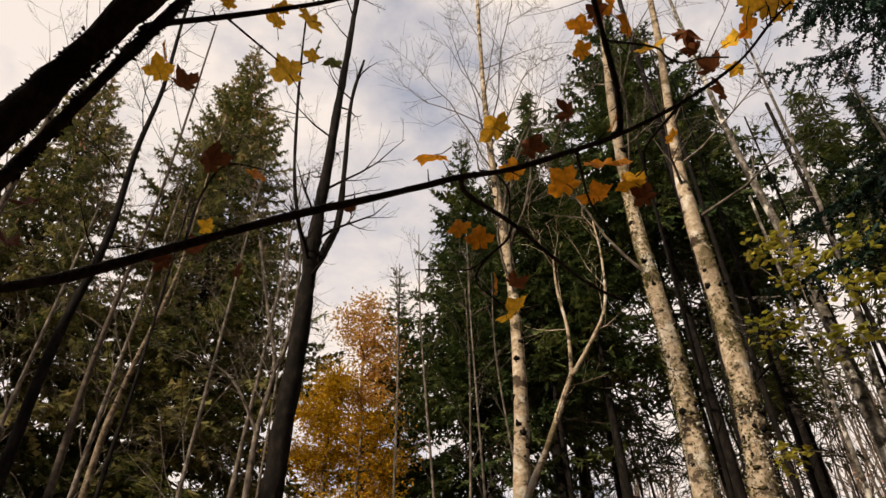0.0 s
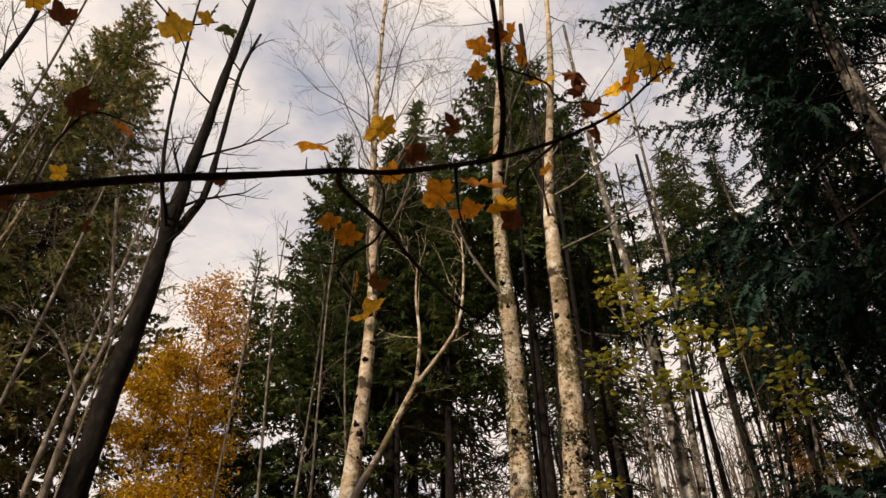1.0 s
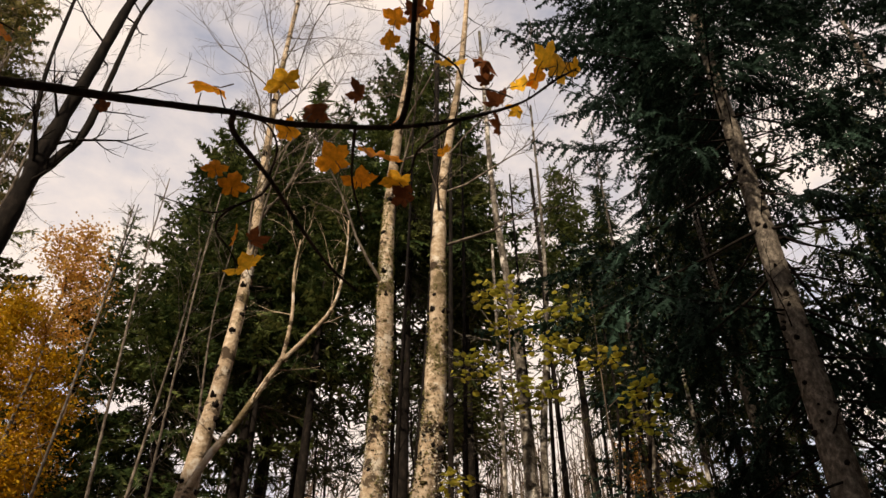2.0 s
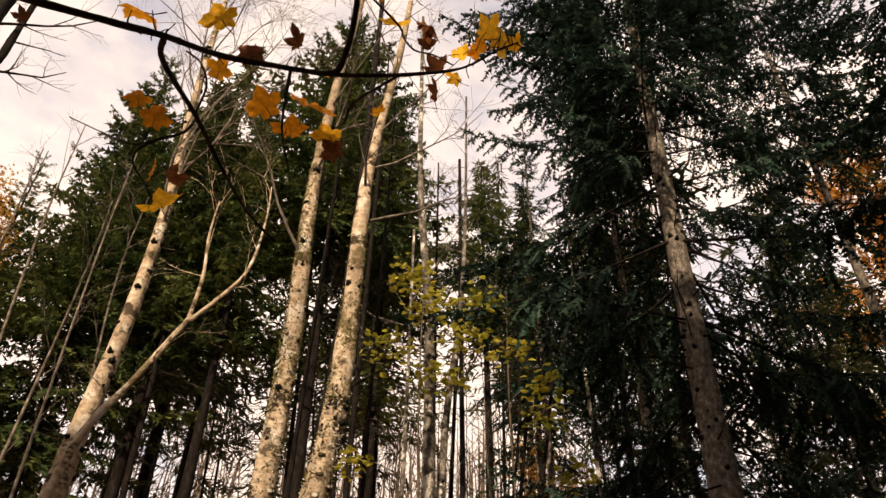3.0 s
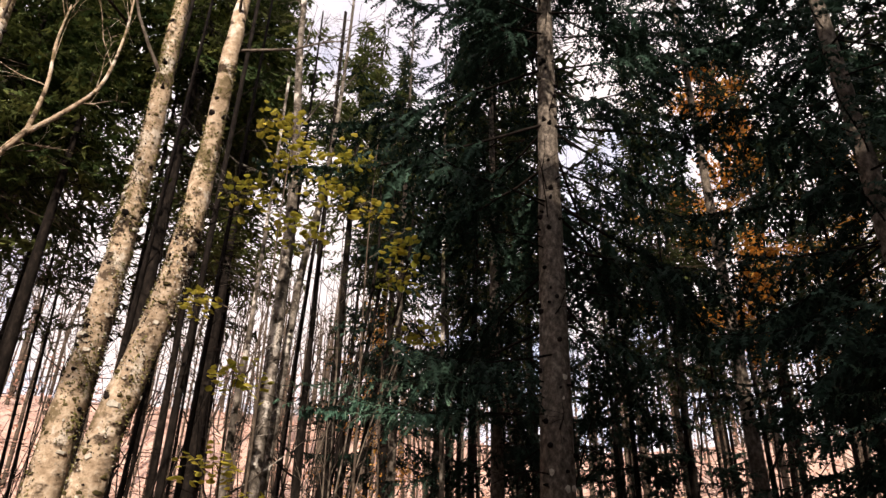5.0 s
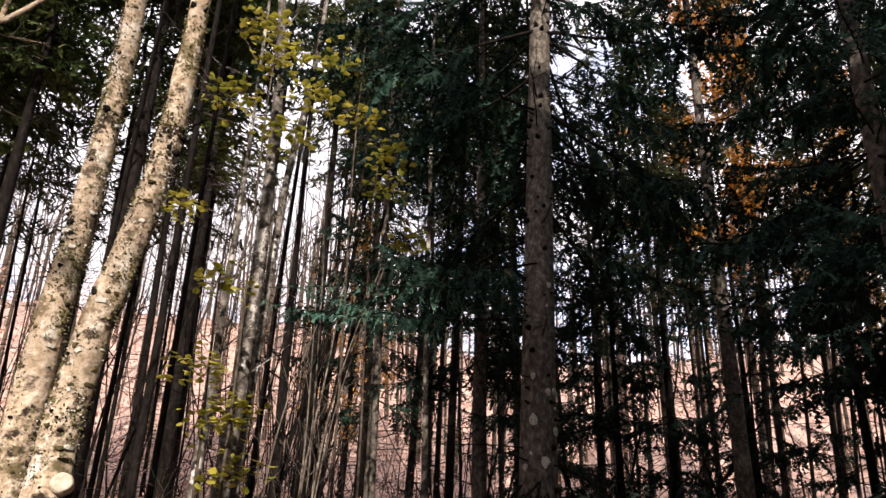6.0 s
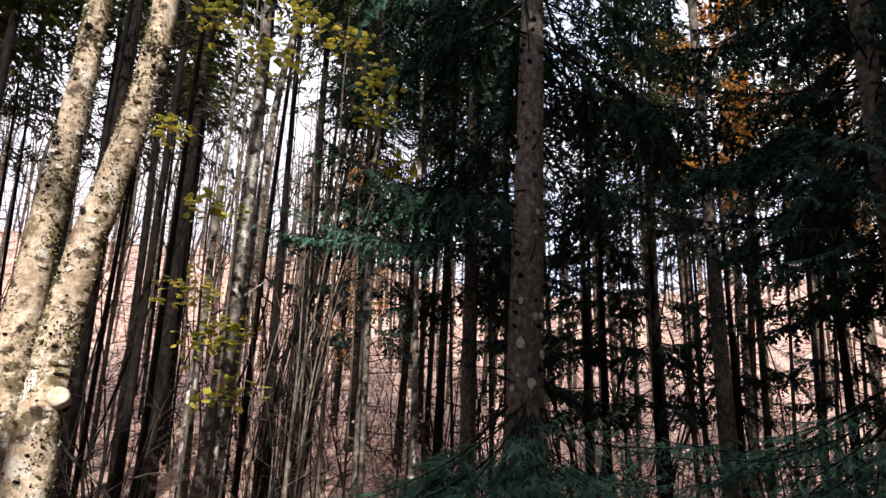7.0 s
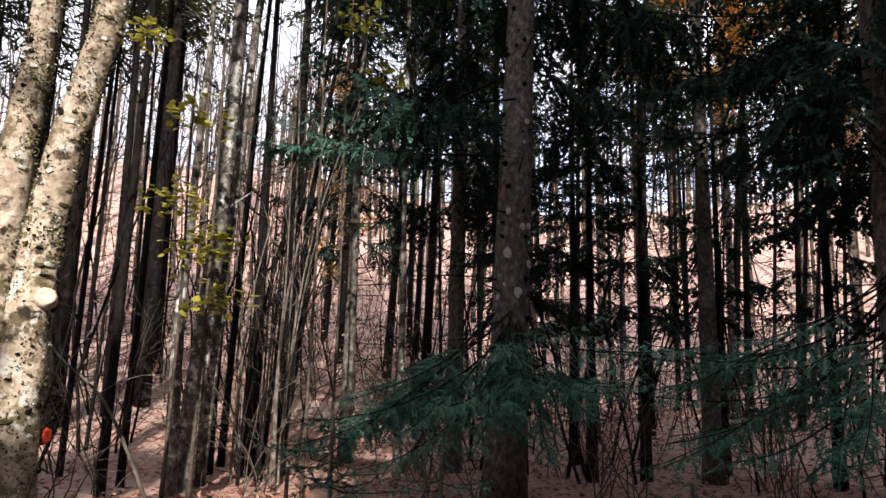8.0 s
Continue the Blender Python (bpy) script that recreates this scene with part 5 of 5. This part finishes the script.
# ---- maple overhead: mossy limbs, a long branch, and its last leaves ----
def maple_leaf_mesh(name, mat, seed):
    rng = random.Random(seed)
    outline = []
    lobes = ((-135, 0.55), (-68, 0.88), (0, 1.0), (68, 0.88), (135, 0.55))
    for a, r in lobes:
        rr = r * rng.uniform(0.88, 1.1)
        for da, f in ((-31, 0.62), (-20, 0.80), (-11, 0.82), (0, 1.0), (11, 0.82), (20, 0.80), (31, 0.62)):
            outline.append((radians(a + da + rng.gauss(0, 1.5)), rr * f * 0.6))
    curl = rng.uniform(0.25, 0.7)
    v, f = [Vector((0, 0, 0))], []
    for a, r in outline:
        x, y = r * math.sin(a), r * math.cos(a)
        v.append(Vector((x, y, -curl * (r * r) * 1.6 + 0.10 * abs(x) + 0.04 * math.sin(7 * a))))
    n = len(outline)
    for k in range(n - 1):
        f.append((0, k + 1, k + 2))
    f.append((0, n, 1))
    sh = Shape()
    sh.v, sh.f, sh.m, sh.s = v, f, [0] * len(f), [True] * len(f)
    sh.tube([Vector((0, 0.02, 0)), Vector((0.02, -0.25, 0.05)), Vector((0.06, -0.55, 0.22))], [0.014, 0.012, 0.014], 4, 1, cap=False)
    return sh.mesh(name, mat, M_TWIG)


def maple():
    rng = random.Random(77)
    root = root_at("maple", -1.95, 1.45, ground_z(-1.95, 1.45) - 0.05, "dark mossy maple with its last yellow and brown leaves", "tree")
    off = root.matrix_basis.translation
    base, _, _ = trunk_shape([(0, 0, 0), (0.03, -0.03, 0.9), (0.12, -0.08, 1.6), (0.30, -0.15, 2.3)], 0.12, 0.06, 14, 8, 0.08)
    part("trunk", base.mesh("trunk", M_MAPLE_BARK), root)

    def limb(ctrl, r0, r1, sides=8, steps=6, rough=0.1, moss=0, shoots=0):
        pts = spline([Vector(p) - off for p in ctrl], steps)
        rad = [r0 + (r1 - r0) * i / (len(pts) - 1) for i in range(len(pts))]
        sh = Shape()
        sh.tube(pts, rad, sides, 0, rough)
        for _ in range(shoots):
            i = rng.randrange(2, len(pts) - 1)
            d = (pts[i + 1] - pts[i]).normalized() * 0.5 + Vector((rng.gauss(0, 0.6), rng.gauss(0, 0.6), rng.gauss(0.1, 0.7)))
            grow(sh, rng, pts[i], d, rng.uniform(0.015, 0.06), max(0.0025, rad[i] * 0.4), 0, 0, 0.2, 0)
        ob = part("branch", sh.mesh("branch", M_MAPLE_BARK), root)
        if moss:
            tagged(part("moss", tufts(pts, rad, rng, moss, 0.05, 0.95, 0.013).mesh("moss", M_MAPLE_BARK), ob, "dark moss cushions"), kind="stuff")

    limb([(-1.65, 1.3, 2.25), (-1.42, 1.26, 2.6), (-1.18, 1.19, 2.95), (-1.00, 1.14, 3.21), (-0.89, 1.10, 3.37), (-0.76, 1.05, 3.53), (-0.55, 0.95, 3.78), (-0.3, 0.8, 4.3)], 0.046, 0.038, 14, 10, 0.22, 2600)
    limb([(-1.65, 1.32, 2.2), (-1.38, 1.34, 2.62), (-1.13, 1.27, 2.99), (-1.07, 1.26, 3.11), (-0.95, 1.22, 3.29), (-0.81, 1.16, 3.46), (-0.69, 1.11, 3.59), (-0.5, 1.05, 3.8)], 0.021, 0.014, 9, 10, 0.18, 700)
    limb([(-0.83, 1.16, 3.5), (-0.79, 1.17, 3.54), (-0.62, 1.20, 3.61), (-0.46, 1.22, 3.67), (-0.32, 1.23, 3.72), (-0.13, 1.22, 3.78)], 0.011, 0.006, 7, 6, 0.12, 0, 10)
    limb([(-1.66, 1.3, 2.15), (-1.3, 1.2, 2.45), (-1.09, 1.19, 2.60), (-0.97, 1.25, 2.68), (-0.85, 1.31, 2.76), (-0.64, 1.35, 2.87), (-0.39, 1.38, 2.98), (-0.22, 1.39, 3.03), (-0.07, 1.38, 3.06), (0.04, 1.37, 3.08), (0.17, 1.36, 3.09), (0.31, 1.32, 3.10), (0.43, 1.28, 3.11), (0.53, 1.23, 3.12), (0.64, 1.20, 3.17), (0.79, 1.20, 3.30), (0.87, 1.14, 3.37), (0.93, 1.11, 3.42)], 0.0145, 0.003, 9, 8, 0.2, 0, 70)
    limb([(0.43, 1.28, 3.11), (0.45, 1.26, 3.13), (0.45, 1.21, 3.23), (0.43, 1.15, 3.34), (0.41, 1.09, 3.45), (0.39, 1.05, 3.54)], 0.010, 0.007, 7, 5, 0.12, 0, 6)
    limb([(0.04, 1.37, 3.08), (0.06, 1.50, 3.14), (0.20, 1.71, 3.21), (0.32, 1.85, 3.20), (0.45, 1.91, 3.11), (0.56, 1.93, 3.05)], 0.009, 0.004, 6, 5, 0.1, 0, 10)
    limb([(0.21, 1.79, 3.29), (0.19, 1.82, 3.24), (0.13, 1.85, 3.20), (0.09, 1.88, 3.16), (0.09, 1.90, 3.12), (0.14, 1.92, 3.08), (0.18, 1.94, 3.04)], 0.005, 0.0025, 5, 4, 0.1, 0, 4)
    limb([(0.13, 1.86, 3.21), (0.07, 1.89, 3.18), (-0.01, 1.89, 3.18), (-0.11, 1.88, 3.18)], 0.0035, 0.0015, 4, 4)
    limb([(0.34, 1.31, 3.10), (0.38, 1.46, 3.15), (0.42, 1.58, 3.16), (0.50, 1.72, 3.16)], 0.005, 0.003, 5, 4, 0.1, 0, 3)
    limb([(0.59, 1.20, 3.13), (0.56, 1.41, 3.21), (0.57, 1.49, 3.21), (0.57, 1.58, 3.26)], 0.0045, 0.002, 5, 4, 0.1, 0, 2)
    limb([(0.43, 1.15, 3.34), (0.65, 1.35, 3.58), (0.68, 1.36, 3.54), (0.72, 1.36, 3.51), (0.77, 1.33, 3.49), (0.83, 1.31, 3.46)], 0.004, 0.003, 5, 4, 0.1, 0, 3)
    limb([(0.20, 1.78, 3.29), (0.20, 1.71, 3.35), (0.16, 1.67, 3.39), (0.11, 1.66, 3.40)], 0.004, 0.003, 5, 4, 0.1, 0, 3)
    limb([(-0.62, 1.20, 3.61), (-0.52, 1.30, 3.58), (-0.46, 1.36, 3.58), (-0.36, 1.36, 3.62)], 0.004, 0.002, 5, 4)
    limb([(-0.64, 1.35, 2.87), (-0.74, 1.58, 3.25), (-0.68, 1.57, 3.38), (-0.56, 1.60, 3.38)], 0.005, 0.0025, 5, 4)

    kinds = {"y": M_LEAF_Y, "o": M_LEAF_O, "b": M_LEAF_B, "g": M_LEAF_G, "m": M_LEAF_O}
    shapes = {k: [maple_leaf_mesh("leaf", mat, 400 + 10 * i + ord(k)) for i in range(3)] for k, mat in kinds.items()}
    left = [(-0.46, 1.37, 3.55, 0.120, "y"), (-0.38, 1.26, 3.66, 0.108, "y"), (-0.50, 1.28, 3.69, 0.077, "y"), (-0.47, 1.24, 3.70, 0.063, "y"), (-0.39, 1.34, 3.59, 0.054, "y"), (-0.33, 1.38, 3.61, 0.063, "g"), (-0.38, 1.34, 3.64, 0.051, "g"),
            (-0.82, 1.30, 3.49, 0.083, "y"), (-0.82, 1.29, 3.57, 0.077, "o"), (-0.75, 1.34, 3.48, 0.083, "b"), (-0.62, 1.19, 3.66, 0.055, "y")]
    low = [(-0.72, 1.55, 3.37, 0.110, "b"), (-0.58, 1.61, 3.36, 0.080, "o"), (-0.74, 1.69, 3.23, 0.059, "y"), (-0.87, 1.73, 3.14, 0.085, "b"), (-0.79, 1.75, 3.19, 0.073, "b"), (-0.66, 1.78, 3.12, 0.063, "b"), (-1.18, 1.49, 3.17, 0.089, "b"), (-1.24, 1.55, 3.07, 0.085, "b"), (-0.30, 1.72, 3.31, 0.046, "b")]
    centre = [(-0.03, 1.66, 3.48, 0.133, "m"), (0.17, 1.56, 3.48, 0.117, "y"), (0.27, 1.60, 3.43, 0.105, "b"), (0.22, 1.70, 3.42, 0.090, "o"), (0.40, 1.53, 3.50, 0.076, "b"), (0.50, 1.63, 3.37, 0.151, "m"), (0.39, 1.71, 3.37, 0.128, "o"), (0.47, 1.67, 3.27, 0.112, "o"), (0.60, 1.68, 3.33, 0.106, "y"),
              (0.62, 1.68, 3.27, 0.088, "b"), (0.52, 1.51, 3.42, 0.070, "o"), (0.70, 1.56, 3.40, 0.064, "o"), (0.04, 1.83, 3.30, 0.086, "o"), (0.10, 1.80, 3.22, 0.100, "m"), (0.15, 1.93, 3.13, 0.085, "o"), (0.20, 1.89, 3.11, 0.075, "b"), (0.21, 1.98, 3.07, 0.123, "y")]
    right = [(0.63, 1.37, 3.59, 0.106, "y"), (0.56, 1.29, 3.60, 0.096, "o"), (0.73, 1.32, 3.60, 0.094, "b"), (0.85, 1.31, 3.53, 0.093, "y"), (0.89, 1.27, 3.54, 0.089, "o"), (0.94, 1.22, 3.57, 0.120, "y"), (0.87, 1.35, 3.46, 0.067, "y"), (0.82, 1.38, 3.51, 0.081, "b"), (0.85, 1.44, 3.46, 0.081, "b"),
             (0.43, 1.35, 3.57, 0.070, "o"), (0.44, 1.34, 3.68, 0.085, "o"), (0.47, 1.27, 3.66, 0.084, "b"), (0.52, 1.25, 3.66, 0.080, "o"), (0.97, 1.17, 3.50, 0.071, "y"), (0.76, 1.35, 3.55, 0.064, "b"), (0.88, 1.20, 3.54, 0.096, "y")]
    tint = {"y": "yellow maple leaf", "o": "orange-yellow maple leaf", "b": "withered brown maple leaf", "g": "green maple leaf", "m": "orange-yellow maple leaf"}
    for x, y, z, size, k in left + low + centre + right:
        turn = Euler((rng.gauss(radians(145), 0.6), rng.gauss(0, 0.6), rng.gauss(0, 0.9))).to_matrix().to_4x4()
        part("leaf", rng.choice(shapes[k]), root, tint[k], Matrix.Translation(Vector((x, y, z)) - off) @ turn @ Matrix.Diagonal((1.15 * size, 1.15 * size, 1.15 * size, 1)))


maple()
